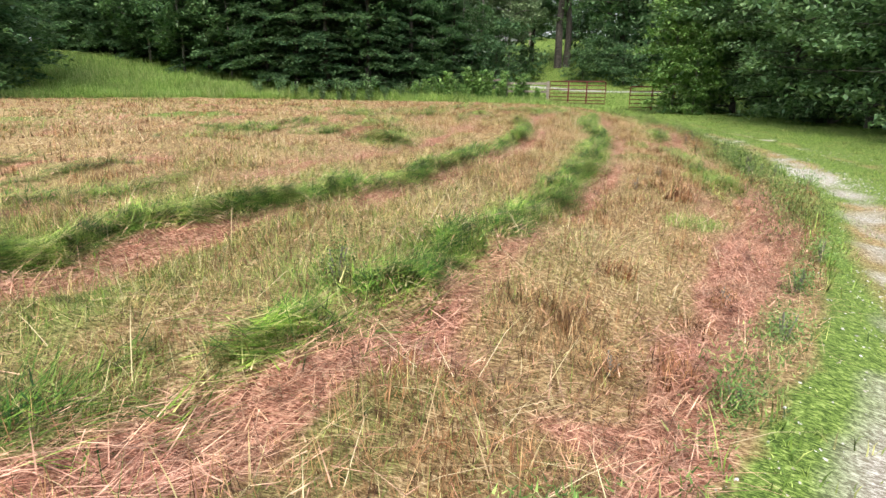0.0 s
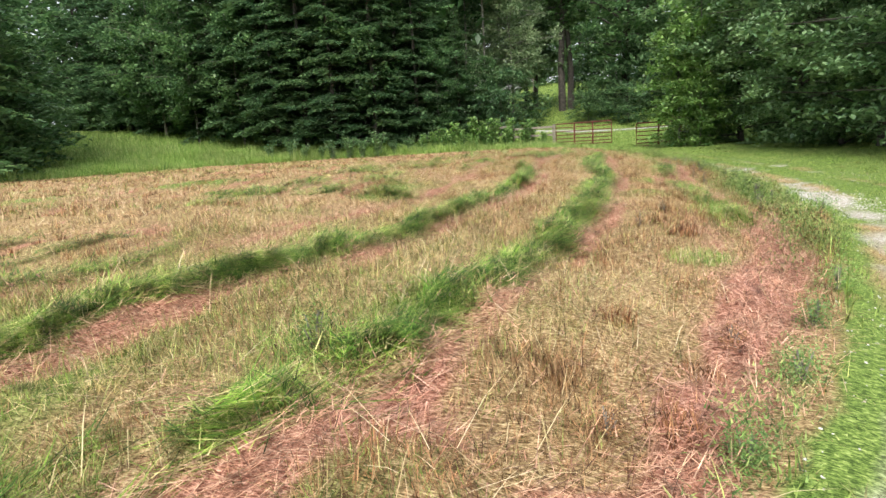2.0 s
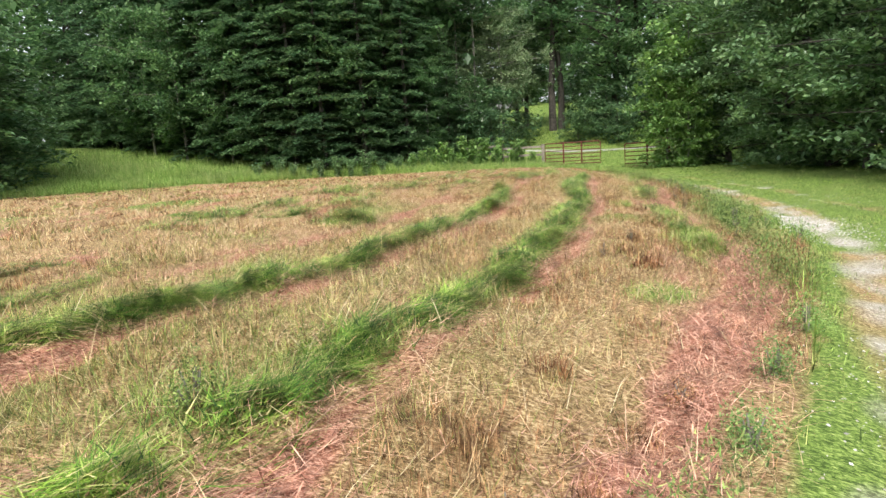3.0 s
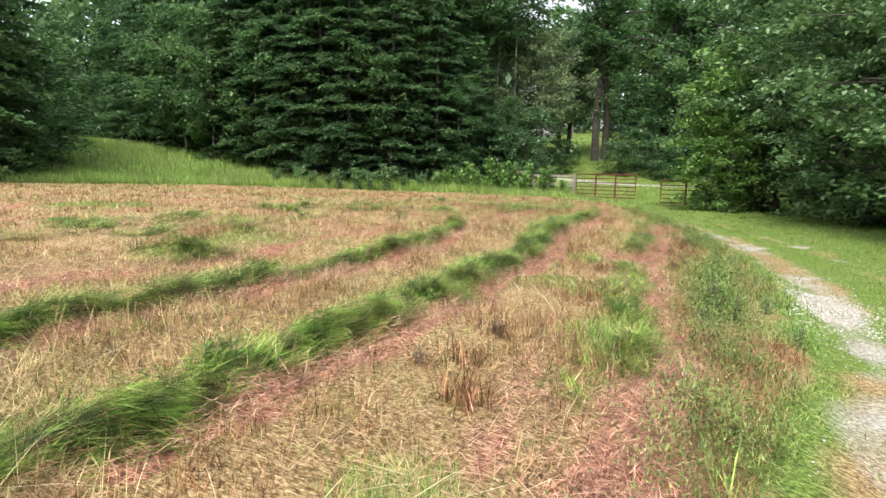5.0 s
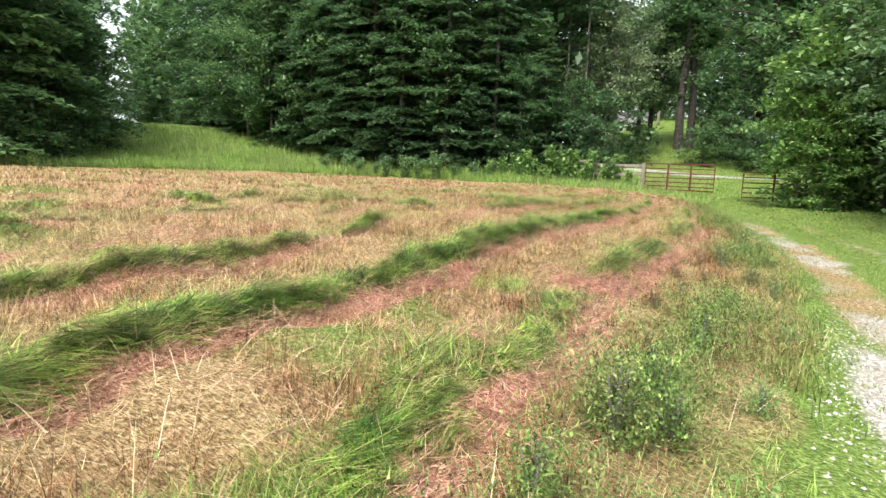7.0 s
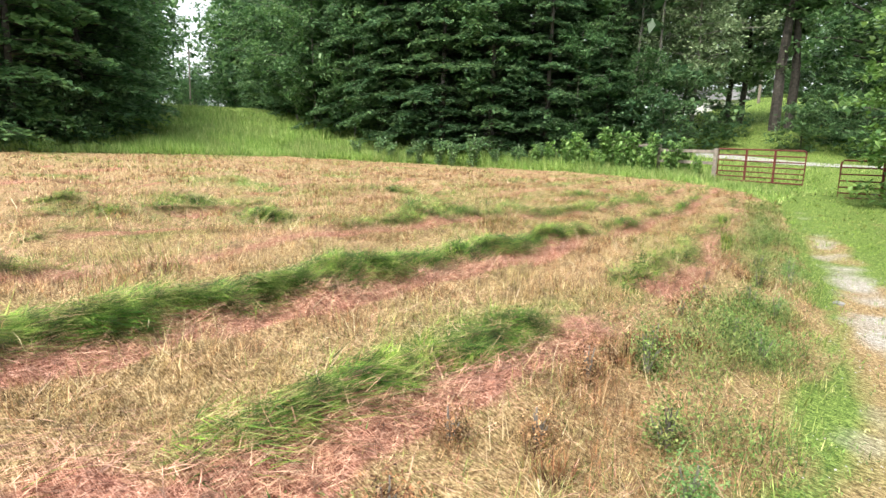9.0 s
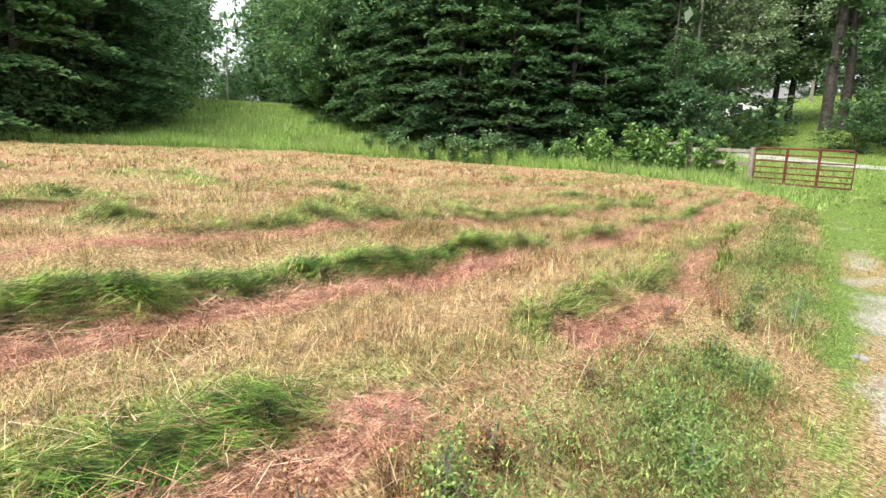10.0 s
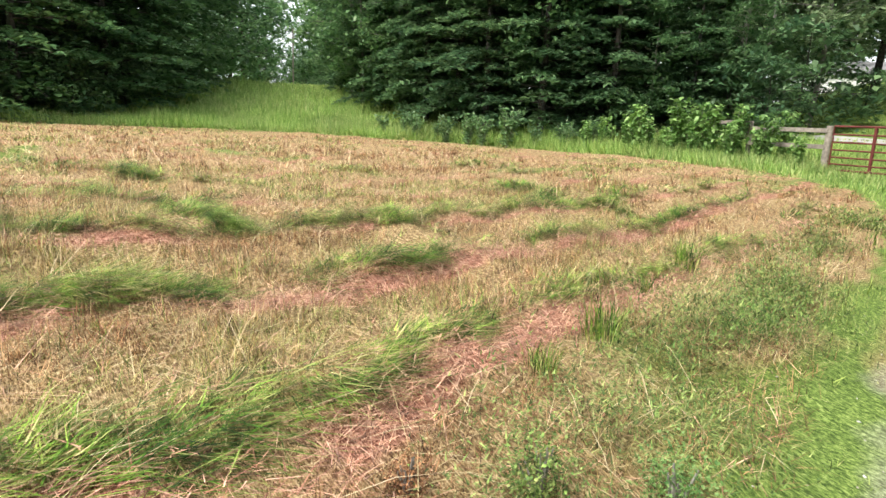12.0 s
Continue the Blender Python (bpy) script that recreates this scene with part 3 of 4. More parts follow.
def brown_chance(x, y):
    u = row_unit(x, y)
    f = u - np.round(u)
    ridge = np.exp(-(((f + 0.27) / 0.12) ** 2)) * (u > -0.9)
    return inside(x, y, FIELD_EDGE) * (x < drive_left(y) - 0.1) * (1 - np.clip(hay_strip(x, y) * 1.6, 0, 0.9)) * np.clip(ridge + np.interp(y, [13, 17, 20], [0.8, 0.5, 0.25]) * (u < -0.15) + 0.9 * (u < 0.95) * (y < 9), 0.2, 1) * np.clip((vnoise(x, y, 0.6, 47) - np.where((u < 0.95) & (y < 9), 0.2, 0.45)) * 4, 0, 1) * thin(x, y, 3.5, 1.4)


x, y = scatter(700000, -30, 3, -4, 34, brown_chance)
x, y, own = tufts(x, y, 6, 0.035)
n = len(x)
blades("dead_weed_tufts", x, y, rng.uniform(0.06, 0.22, n) * (0.5 + 0.8 * own[:, 2]), wide(x, y, rng.uniform(0.0025, 0.0055, n)), own[:, 0] * 6.28 + rng.normal(0, 1.1, n),
       np.clip(own[:, 1] * 1.4 + rng.normal(0, 0.3, n), 0, 1.6), rng.uniform(0.1, 0.9, n), BROWN, "dead brown weed tufts beside the hay strips", simple=True, category="dry weeds")


def straw_chance(x, y):
    return in_rows(x, y) * (1 - 0.85 * np.clip(hay_strip(x, y) * 1.5, 0, 1)) * (0.25 + 0.75 * np.clip((vnoise(x, y, 0.5, 58) - 0.4) * 3, 0, 1)) * thin(x, y, 3.5, 1.3) * 0.8


x, y = scatter(90000, -16, 2, -1, 30, straw_chance)
n = len(x)
blades("loose_straw", x, y, rng.uniform(0.16, 0.42, n), wide(x, y, rng.uniform(0.002, 0.004, n)), along(x, y) + rng.normal(0, 0.9, n) + 3.14 * (rng.random(n) < 0.4),
       np.clip(rng.normal(1.35, 0.3, n), 0.2, 1.6), rng.uniform(0.0, 0.4, n), STRAW, "long pale loose straws lying over the stubble", lift=rng.random(n) * 0.08, category="straw")


def verge_chance(x, y):
    x_in = x + 0.45 * (vnoise(x, y, 0.9, 63) - 0.5)
    a, o = across(x_in, y), x_in - drive_left(y)
    beside = np.clip((a - 0.66) / 0.25, 0, 1) * np.clip(1 - (o - 0.05) / 0.25, 0, 1) * np.clip((vnoise(x, y, 0.7, 62) - 0.2) * 2.5, 0.1, 1)
    between = 0.55 * np.exp(-(((o - 1.3) / 0.4) ** 2))
    beside = beside * np.interp(y, [15, 19], [1, 0.35])
    lawn = 0.55 * np.clip((o - 2.3) / 0.5, 0, 1)
    bare = 0.16 * (o > 0) + 0.5 * (o > 0) * (y > 24)
    return np.maximum(np.maximum(beside, between), np.maximum(lawn, bare)) * thin(x, y, 3.5, 1.4) * (0.25 + 0.75 * vnoise(x, y, 0.5, 61))


x, y = scatter(125000, -6, 10, -4, 46, verge_chance)
x, y, own = tufts(x, y, 5, 0.035)
n = len(x)
blades("verge_grass", x, y, rng.uniform(0.04, 0.15, n) * np.where(x > drive_left(y), 0.6, 1.7) * (0.6 + 0.8 * own[:, 2]), wide(x, y, rng.uniform(0.004, 0.009, n)), own[:, 0] * 6.28 + rng.normal(0, 1.2, n),
       np.clip(own[:, 1] + rng.normal(0, 0.3, n), 0, 1.4), rng.uniform(0.1, 0.8, n), VERGE, "short bright green grass beside the drive")


def thicket(x, y):
    return np.exp(-(((x - 1.12) / 0.34) ** 2) - (((y - 9.9) / 2.0) ** 2)) * np.clip((vnoise(x, y, 0.4, 73) - 0.25) * 2.5, 0, 1)


def weed_chance(x, y):
    d = across(x, y)
    return np.exp(-(((d - 0.55) / 0.33) ** 2)) * np.clip((vnoise(x, y, 0.9, 71) - 0.42) * 3, 0, 1) * (y < 30) * thin(x, y, 5, 1) + 0.9 * thicket(x, y)


x, y = scatter(560000, -6, 4, -3, 30, weed_chance)
x, y, own = tufts(x, y, 6, 0.03)
n = len(x)
tall = 0.10 + 0.4 * np.clip(vnoise(x, y, 0.9, 71) - 0.35, 0, 1) + 0.22 * thicket(x, y)
blades("verge_weeds", x, y, rng.uniform(0.02, 0.055, n), wide(x, y, rng.uniform(0.005, 0.011, n)), rng.uniform(0, 6.28, n), rng.uniform(0.4, 1.5, n), rng.uniform(0.1, 0.6, n),
       WEED, "leafy green weeds between field and drive", simple=True, lift=rng.random(n) ** 0.8 * tall * (0.4 + own[:, 2]), category="weeds")


def tall_chance(x, y):
    e = edge_distance(x, y)
    return (e > 0) * (x < -1.5) * (y > -8) * np.clip(np.exp(-np.maximum(0, e - 6) / 14), 0.12, 1) * (y < 44)


x, y = scatter(500000, -75, -1, -8, 62, lambda x, y: tall_chance(x, y))
xb, yb = scatter(260000, -35, -5, 0, 44, lambda x, y: (edge_distance(x, y) > 0) * (edge_distance(x, y) < 4.5))
x, y = np.concatenate([x, xb]), np.concatenate([y, yb])
n = len(x)
blades("tall_meadow_grass", x, y, rng.uniform(0.35, 0.85, n) * (0.25 + 0.75 * vnoise(x, y, 2.0, 81) + 0.5 * vnoise(x, y, 0.6, 82)) * np.interp(x, [-7, -4.5], [1, 0.35]), rng.uniform(0.018, 0.05, n), rng.uniform(0, 6.28, n), np.clip(rng.normal(0.45, 0.35, n), 0, 1.3),
       rng.uniform(0.1, 1.0, n), TALL, "tall uncut green grass along the field edge", simple=True)

x, y = scatter(60000, -30, 30, 38, 85, lambda x, y: 0.9 * (x > -16))
n = len(x)
blades("lawn_grass", x, y, rng.uniform(0.08, 0.2, n), rng.uniform(0.03, 0.06, n), rng.uniform(0, 6.28, n), rng.uniform(0.0, 0.8, n), rng.uniform(0.1, 0.6, n), TALL,
       "short green lawn beyond the gate", simple=True)


# ---- gravel of the drive ----
def stones(name, x, y, size, label):
    n = len(x)
    t = rng.uniform(0, 6.28, n)
    shape = np.array([[1, 0, 0], [0.2, 0.8, 0], [-0.9, 0.1, 0], [-0.1, -0.9, 0], [0.3, 0.2, 0.6], [-0.35, -0.1, 0.5]])
    k = shape[None] * rng.uniform(0.6, 1.3, (n, 6, 3)) * size[:, None, None]
    c, s = np.cos(t)[:, None], np.sin(t)[:, None]
    v = np.stack([k[..., 0] * c - k[..., 1] * s + x[:, None], k[..., 0] * s + k[..., 1] * c + y[:, None], k[..., 2] + height(x, y)[:, None] - 0.002], -1)
    tris = np.array([[0, 1, 4], [1, 5, 4], [1, 2, 5], [2, 3, 5], [3, 4, 5], [3, 0, 4]])
    loops = (np.arange(n)[:, None, None] * 6 + tris[None]).ravel()
    me = mesh_of(name, v.reshape(-1, 3), loops, np.arange(n * 6) * 3, np.full(n * 6, 3), GRAVEL)
    return tagged(new(name, me), label, "gravel", kind="stuff")


x, y = scatter(140000, -4, 6, -3, 30, lambda x, y: (np.exp(-(((x - drive_left(y) - 0.55) / 0.42) ** 2)) + 0.6 * np.exp(-(((x - drive_left(y) - 2.0) / 0.35) ** 2)))
               * np.clip((vnoise(x, y, 1.4, 91) - 0.25) * 2, 0.05, 1) * np.interp(y, [0, 18, 30], [1, 0.8, 0.2]))
xs, ys = rng.normal(2.42, 0.24, 2400), rng.normal(11.8, 1.1, 2400)
x, y = np.concatenate([x, xs]), np.concatenate([y, ys])
stones("drive_gravel", x, y, rng.uniform(0.004, 0.013, len(x)) * np.where(np.arange(len(x)) < len(x) - 2400, 1, 1.5), "pale grey crushed stone on the drive")

# ---- trees ----
def tube(points, radii, sides=6):
    """A tapered, closed-ended limb along points: vertices and quads."""
    pts, verts, faces = [Vector(p) for p in points], [], []
    for i, (p, r) in enumerate(zip(pts, radii)):
        d = (pts[min(i + 1, len(pts) - 1)] - pts[max(i - 1, 0)]).normalized()
        a = d.orthogonal().normalized()
        b = d.cross(a)
        verts += [p + (a * math.cos(2 * math.pi * k / sides) + b * math.sin(2 * math.pi * k / sides)) * r for k in range(sides)]
    for i in range(len(pts) - 1):
        for k in range(sides):
            faces.append((i * sides + k, i * sides + (k + 1) % sides, (i + 1) * sides + (k + 1) % sides, (i + 1) * sides + k))
    faces.append(tuple(range(sides))[::-1])
    faces.append(tuple((len(pts) - 1) * sides + k for k in range(sides)))
    return verts, faces


def limbs_mesh(name, limbs, material):
    verts, faces = [], []
    for pts, radii, sides in limbs:
        v, f = tube(pts, radii, sides)
        faces += [tuple(i + len(verts) for i in q) for q in f]
        verts += v
    me = bpy.data.meshes.new(name)
    me.from_pydata([tuple(v) for v in verts], [], faces)
    me.materials.append(material)
    return me


def leaves_mesh(name, centres, size, flat, material, r):
    """Pointed leaves folded along the midrib; flat: 1 level, 0 any way."""
    n = len(centres)
    t = r.uniform(0, 6.28, n)
    tilt = r.normal(0, 1, n) * (1 - flat) * 0.9 + r.normal(0, 0.25, n)
    a = np.stack([np.cos(t) * np.cos(tilt), np.sin(t) * np.cos(tilt), np.sin(tilt) - 0.15], 1)
    roll = r.normal(0, 0.5 * (1.2 - flat), n)
    s = np.stack([-np.sin(t) * np.cos(roll), np.cos(t) * np.cos(roll), np.sin(roll)], 1)
    sz = (size * r.uniform(0.6, 1.35, n))[:, None]
    c = centres
    dip = np.array([[0, 0, 1.0]]) * sz * 0.12
    v = np.stack([c - a * sz * 0.5, c + s * sz * 0.36 + dip, c + a * sz * 0.6, c - s * sz * 0.36 + dip], 1).reshape(-1, 3)
    i = np.arange(n)[:, None] * 4
    loops = (i + np.array([[0, 2, 1, 0, 3, 2]])).ravel()
    return mesh_of(name, v, loops, np.arange(n * 2) * 3, np.full(n * 2, 3), material)


def broad_tree(seed, tall, spreadr, low, leaf, count, material, bark, label, trunk_r=0.2, name="deciduous_tree", clump=0.4, per_limb=5, more=1.0):
    """Trunk, limbs and a crown of leaf sprays held by twigs, with gaps between the sprays."""
    r = np.random.default_rng(seed)
    root = tagged(new(name), label, "tree")
    limbs = []
    bend = r.normal(0, 0.11, (6, 2)).cumsum(0) * tall / 14
    tr = [(bend[i][0] * (i > 0), bend[i][1] * (i > 0), tall * 0.92 * i / 5 - (0.3 if i == 0 else 0)) for i in range(6)]
    limbs.append((tr, [trunk_r * (1 - 0.17 * i) for i in range(6)], 8))
    tips = []
    m = int((16 + tall * 1.6) * more)
    for k in range(m):
        f = low + (0.97 - low) * (k + r.random()) / m
        zi = f * 5 * 0.999
        i0 = int(zi)
        p0 = np.array(tr[i0]) * (1 - zi + i0) + np.array(tr[min(5, i0 + 1)]) * (zi - i0)
        az = k * 2.4 + r.normal(0, 0.4)
        prof = math.sin(math.pi * min(1, max(0.08, (f - low) / (1.04 - low))) ** 0.75) ** 0.7
        reach = spreadr * (0.35 + 0.75 * prof) * r.uniform(0.65, 1.15)
        rise = reach * r.uniform(-0.05, 0.5)
        p1 = p0 + np.array([math.cos(az) * reach * 0.5, math.sin(az) * reach * 0.5, rise * 0.7])
        p2 = p0 + np.array([math.cos(az) * reach, math.sin(az) * reach, rise - 0.05 * reach])
        limbs.append(([p0, p1, p2], [trunk_r * 0.3 * (1.1 - f * 0.7), trunk_r * 0.17, 0.015], 5))
        for q in range(per_limb):
            g = r.uniform(0.3, 1.08)
            tips.append(p0 + (p2 - p0) * g + r.normal(0, 0.16 * reach + 0.15, 3) * (1, 1, 0.7))
    tips = np.array(tips)
    per = max(1, count // len(tips))
    c = np.repeat(tips, per, 0)
    c = c + r.normal(0, 1, c.shape) * np.array([clump, clump, clump * 0.5]) * (spreadr / 4) ** 0.5
    c[:, 2] = np.maximum(c[:, 2], 0.1)
    hang("trunk", limbs_mesh("trunk", limbs, bark), root)
    hang("crown", leaves_mesh("crown", c, leaf, 0.55, material, r), root)
    return root


def layered_tree(seed, tall, spreadr, leaf, count, material, bark, label, low=0.04, name="evergreen_tree"):
    """Straight trunk with tiers of level, drooping boughs, each a flat spray of foliage."""
    r = np.random.default_rng(seed)
    root = tagged(new(name), label, "tree")
    limbs = [([(0, 0, -0.3), (0.05, 0.02, tall * 0.5), (0.0, 0.1, tall)], [0.22, 0.13, 0.02], 7)]
    pts = []
    tiers = int(tall * 1.5)
    for k in range(tiers):
        f = low + (1 - low) * (k + 0.3) / tiers
        z = tall * f
        reach0 = spreadr * (1.0 - f ** 1.6) * (0.75 + 0.25 * min(1, f / 0.12)) + 0.3
        for b in range(5):
            az = k * 1.1 + b * 1.2566 + r.normal(0, 0.25)
            reach = reach0 * r.uniform(0.6, 1.2)
            z0 = z + r.normal(0, 0.18)
            droop = -reach * r.uniform(-0.05, 0.22)
            end = np.array([math.cos(az) * reach, math.sin(az) * reach, z0 + droop])
            st = np.array([0.03, 0.03, z0])
            limbs.append(([st, (st + end) / 2 + np.array([0, 0, reach * 0.06]), end], [0.045, 0.028, 0.008], 4))
            m = max(3, int(count / (tiers * 5) * (reach / reach0) * (reach0 / (spreadr * 0.6))))
            g = r.random(m) ** 0.55
            p = st + (end - st) * g[:, None]
            wide_at = (0.18 + 0.30 * g) * reach * 0.75
            sd = r.uniform(-1, 1, m) * wide_at
            p += np.stack([-math.sin(az) * sd, math.cos(az) * sd, -np.abs(sd) * 0.18 + r.normal(0, 0.07, m) + reach * 0.08 * np.sin(3.14 * g)], 1)
            pts.append(p)
    c = np.concatenate(pts)
    hang("trunk", limbs_mesh("trunk", limbs, bark), root)
    hang("crown", leaves_mesh("crown", c, leaf, 0.85, material, r), root)
    return root


def grove(src, spots, group):
    """Sets the first tree at the first spot and copies of it at the others."""
    rr = random.Random(len(spots) * 7 + int(spots[0][0] * 10))
    for i, (x, y, size) in enumerate(spots):
        m = Matrix.Translation((x, y, float(height(x, y)) - 0.05)) @ Matrix.Rotation(rr.uniform(0, 6.28), 4, "Z")
        ob = src if i == 0 else copy_thing(src, m)
        ob.matrix_basis = m
        ob.scale = (size * rr.uniform(0.93, 1.08), size * rr.uniform(0.93, 1.08), size)
        tagged(ob, group=group)


# wood edge that faces the field, and the far side of the grass avenue
EVER = "evergreens at the wood edge"
grove(layered_tree(1, 19, 3.3, 0.29, 12000, LEAF_DARK, BARK, "tall dark evergreen with level drooping boughs"),
      [(-18.4, 41.4, 0.9), (-23.6, 40.6, 1.05), (-31.2, 41.2, 0.95), (-38.6, 45.0, 1.05), (-13.4, 46.0, 0.5), (-27.6, 41.4, 1.1), (-48, 49.4, 1.3), (-20.5, 45, 1.1)], EVER)
grove(layered_tree(2, 17, 3.0, 0.28, 11000, LEAF_DARK, BARK, "dense dark evergreen at the wood edge"),
      [(-21.0, 40.2, 0.9), (-15.9, 43.4, 0.8), (-34.6, 43.2, 1.1), (-43, 46.9, 1.35), (-25.6, 40.0, 0.85), (-29.6, 43.6, 1.2), (-17.6, 44.2, 1.0)], EVER)
grove(layered_tree(3, 21, 3.5, 0.29, 12000, LEAF_DARK, BARK, "tall evergreen with ragged tiers of boughs"),
      [(-22.4, 43.2, 1.0), (-54, 52.4, 1.3), (-16.4, 47, 0.9), (-33, 45.4, 1.0), (-41, 49, 1.1), (-26, 44.5, 1.1)], EVER)
grove(broad_tree(17, 13, 3.0, 0.12, 0.27, 7000, LEAF_WOOD, BARK_PALE, "slender broadleaf tree with a pale trunk among evergreens", 0.11),
      [(-33.0, 40.5, 0.95), (-37.8, 42.6, 1.0), (-19.6, 42.6, 1.0), (-29.0, 40.6, 0.8), (-14.6, 44.6, 0.62), (-24.6, 42.4, 1.1), (-12.2, 47.6, 0.5)], "slender trees at the wood edge")
grove(broad_tree(18, 12.5, 2.8, 0.3, 0.2, 9000, LEAF_PALE, BARK_PALE, "pale grey-green rounded tree beside the road", 0.14),
      [(-10.4, 51.4, 1.0), (-13.0, 54.5, 1.0)], "pale trees beside the road")
WOOD_GROUP = "trees of the wood beside the grass avenue"
grove(layered_tree(12, 17, 4.8, 0.33, 11000, LEAF_WOOD, BARK, "tall green tree with tiers of leafy boughs", 0.02, "forest_tree"),
      [(-33.0, 22.0, 1.0), (-36.6, 26.4, 1.05), (-44.5, 30.8, 1.0), (-55, 35.8, 1.0), (-31.5, 12, 1.0)], WOOD_GROUP)
grove(layered_tree(13, 15, 4.6, 0.32, 11000, LEAF_WOOD, BARK, "full green tree with low leafy boughs", 0.02, "forest_tree"),
      [(-31.8, 17, 1.05), (-40.4, 28.2, 1.1), (-49.7, 33.0, 1.1)], WOOD_GROUP)
grove(broad_tree(14, 16, 4.6, 0.03, 0.54, 2900, LEAF_WOOD, BARK, "dark green tree deep in the wood"),
      [(-36, 15, 1.1), (-38, 20.5, 1.1), (-42, 24, 1.2), (-48, 28, 1.2), (-62, 39.0, 1.25), (-70, 42.6, 1.3), (-80, 47.4, 1.4), (-92, 53.4, 1.5), (-105, 61, 1.5), (-120, 69.5, 1.5), (-137, 79, 1.45), (-61, 57.2, 1.5), (-69, 62.2, 1.55), (-78, 67.6, 1.6), (-90, 74.5, 1.6), (-84, 66.5, 1.2), (-97, 74.5, 1.25), (-108, 80.5, 1.0), (-118, 79, 0.5), (-122, 83, 0.55), (-114, 76, 0.4), (-126, 80, 0.5),
       (-106, 80, 1.1), (-150, 94, 1.0), (-160, 102, 1.0), (-168, 90, 1.1), (-24, 47, 1.2), (-30, 46, 1.2), (-36, 49, 1.2), (-43, 53, 1.2), (-19, 51, 1.2), (-50, 57, 1.2), (-26, 54, 1.3), (-34, 56, 1.3), (-36, 8, 1.1), (-44, 14, 1.2), (-46, 20, 1.2), (-52, 25, 1.2), (-58, 31, 1.2), (-50, 8, 1.3), (-66, 37, 1.2), (-40, 2, 1.2), (-58, 16, 1.4), (-66, 24, 1.4)], "trees deep in the wood")
grove(broad_tree(16, 20, 3.4, 0.55, 0.34, 4500, LEAF_WOOD, BARK_PALE, "tall slender tree with a pale bare trunk", 0.11),
      [(-12.6, 50.5, 1.0), (-14.4, 51.5, 1.0), (-17.5, 53, 1.0)], "tall slender trees")
# wood behind the road
grove(broad_tree(6, 18, 5.0, 0.2, 0.36, 8000, LEAF_WOOD, BARK, "tall broadleaf tree behind the road", 0.42),
      [(-1.6, 59, 1.0), (0.5, 63, 1.0), (6, 54, 1.0), (12, 48, 1.0), (-18.5, 57, 1.0)], "trees behind the road")
grove(broad_tree(7, 15, 4.4, 0.3, 0.36, 7500, LEAF_MID, BARK, "broadleaf tree with a dark bare trunk on the lawn", 0.3),
      [(-9.7, 60.5, 0.8), (-10.6, 60.3, 0.76), (-21, 64, 1.1)], "trees behind the road")
grove(broad_tree(19, 21, 2.4, 0.42, 0.34, 4000, LEAF_WOOD, BARK, "tall tree with a dark bare trunk", 0.36),
      [(-6.9, 58, 1.0), (-6.2, 58.8, 0.9)], "trees behind the road")
grove(broad_tree(15, 17, 5.5, 0.05, 0.6, 3600, LEAF_WOOD, BARK, "leafy tree closing the view beyond the lawn", 0.3),
      [(-30, 62, 1.0), (-38, 66, 1.1), (-27, 76, 1.1), (-34, 86, 1.2), (-26, 102, 1.2), (-17, 103, 1.2), (-8, 97, 1.1), (0, 92, 1.1), (8, 84, 1.1), (4, 70, 1.0), (11, 64, 1.0), (17, 56, 1.0), (24, 48, 1.0), (16, 76, 1.2),
       (22, 38, 1.1), (28, 30, 1.1), (-46, 72, 1.2), (-12, 112, 1.4), (-30, 107, 1.2), (-37, 99, 1.2), (-4, 110, 1.4), (-20, 112, 1.4), (18, 22, 1.1), (20, 14, 1.1)], "trees closing the view")
grove(broad_tree(8, 5.5, 2.8, 0.02, 0.34, 2200, LEAF_DARK, BARK, "dark understorey bush at the wood foot", 0.08, "bush"),
      [(-2.2, 56, 0.8), (2, 53, 1.0), (5.5, 49.5, 1.1), (9, 45.5, 1.1), (-16.5, 50, 0.9), (-20, 48, 1.0), (-12.2, 47.2, 0.75), (-10.4, 46.6, 0.6), (-10.3, 49.6, 0.95), (1.5, 57.5, 1.1), (-31, 84, 1.4), (-13, 86, 0.55), (-15.5, 87, 0.55), (-8, 88, 1.4), (-2, 84, 1.4), (4, 78, 1.4), (-32, 78, 1.4), (-19, 60, 0.9), (-24, 60, 1.0), (-16, 66, 0.8), (3.5, 62, 1.2), (-4.5, 62, 0.7), (-4.2, 52, 0.5), (-1.0, 51, 0.55), (-9.3, 55.5, 0.4), (-3.0, 54.5, 0.6), (-36, 23, 0.9), (-34.5, 18, 0.9), (-40, 26, 0.9), (-34, 13, 0.9), (-45, 30, 0.9), (-24.5, 43, 0.8), (-31, 43.5, 0.8), (-48, 52, 1.4), (-53, 54.5, 1.5), (-58, 57, 1.5), (-65, 61, 1.6), (-73, 66, 1.6), (-81, 70, 1.6), (-60, 61, 1.6), (-68, 67, 1.6), (-88, 70.5, 1.5), (-95, 75, 1.5), (-103, 79, 1.4), (-43, 50, 1.3), (-38, 47, 1.2), (-34, 45, 1.1), (-110, 83, 1.2), (-132, 84, 1.5), (-138, 90, 1.6), (-30.6, 20, 0.6), (-32.6, 24, 0.6), (-29.6, 15, 0.55), (-35, 27, 0.6)],
      "bushes at the wood foot")
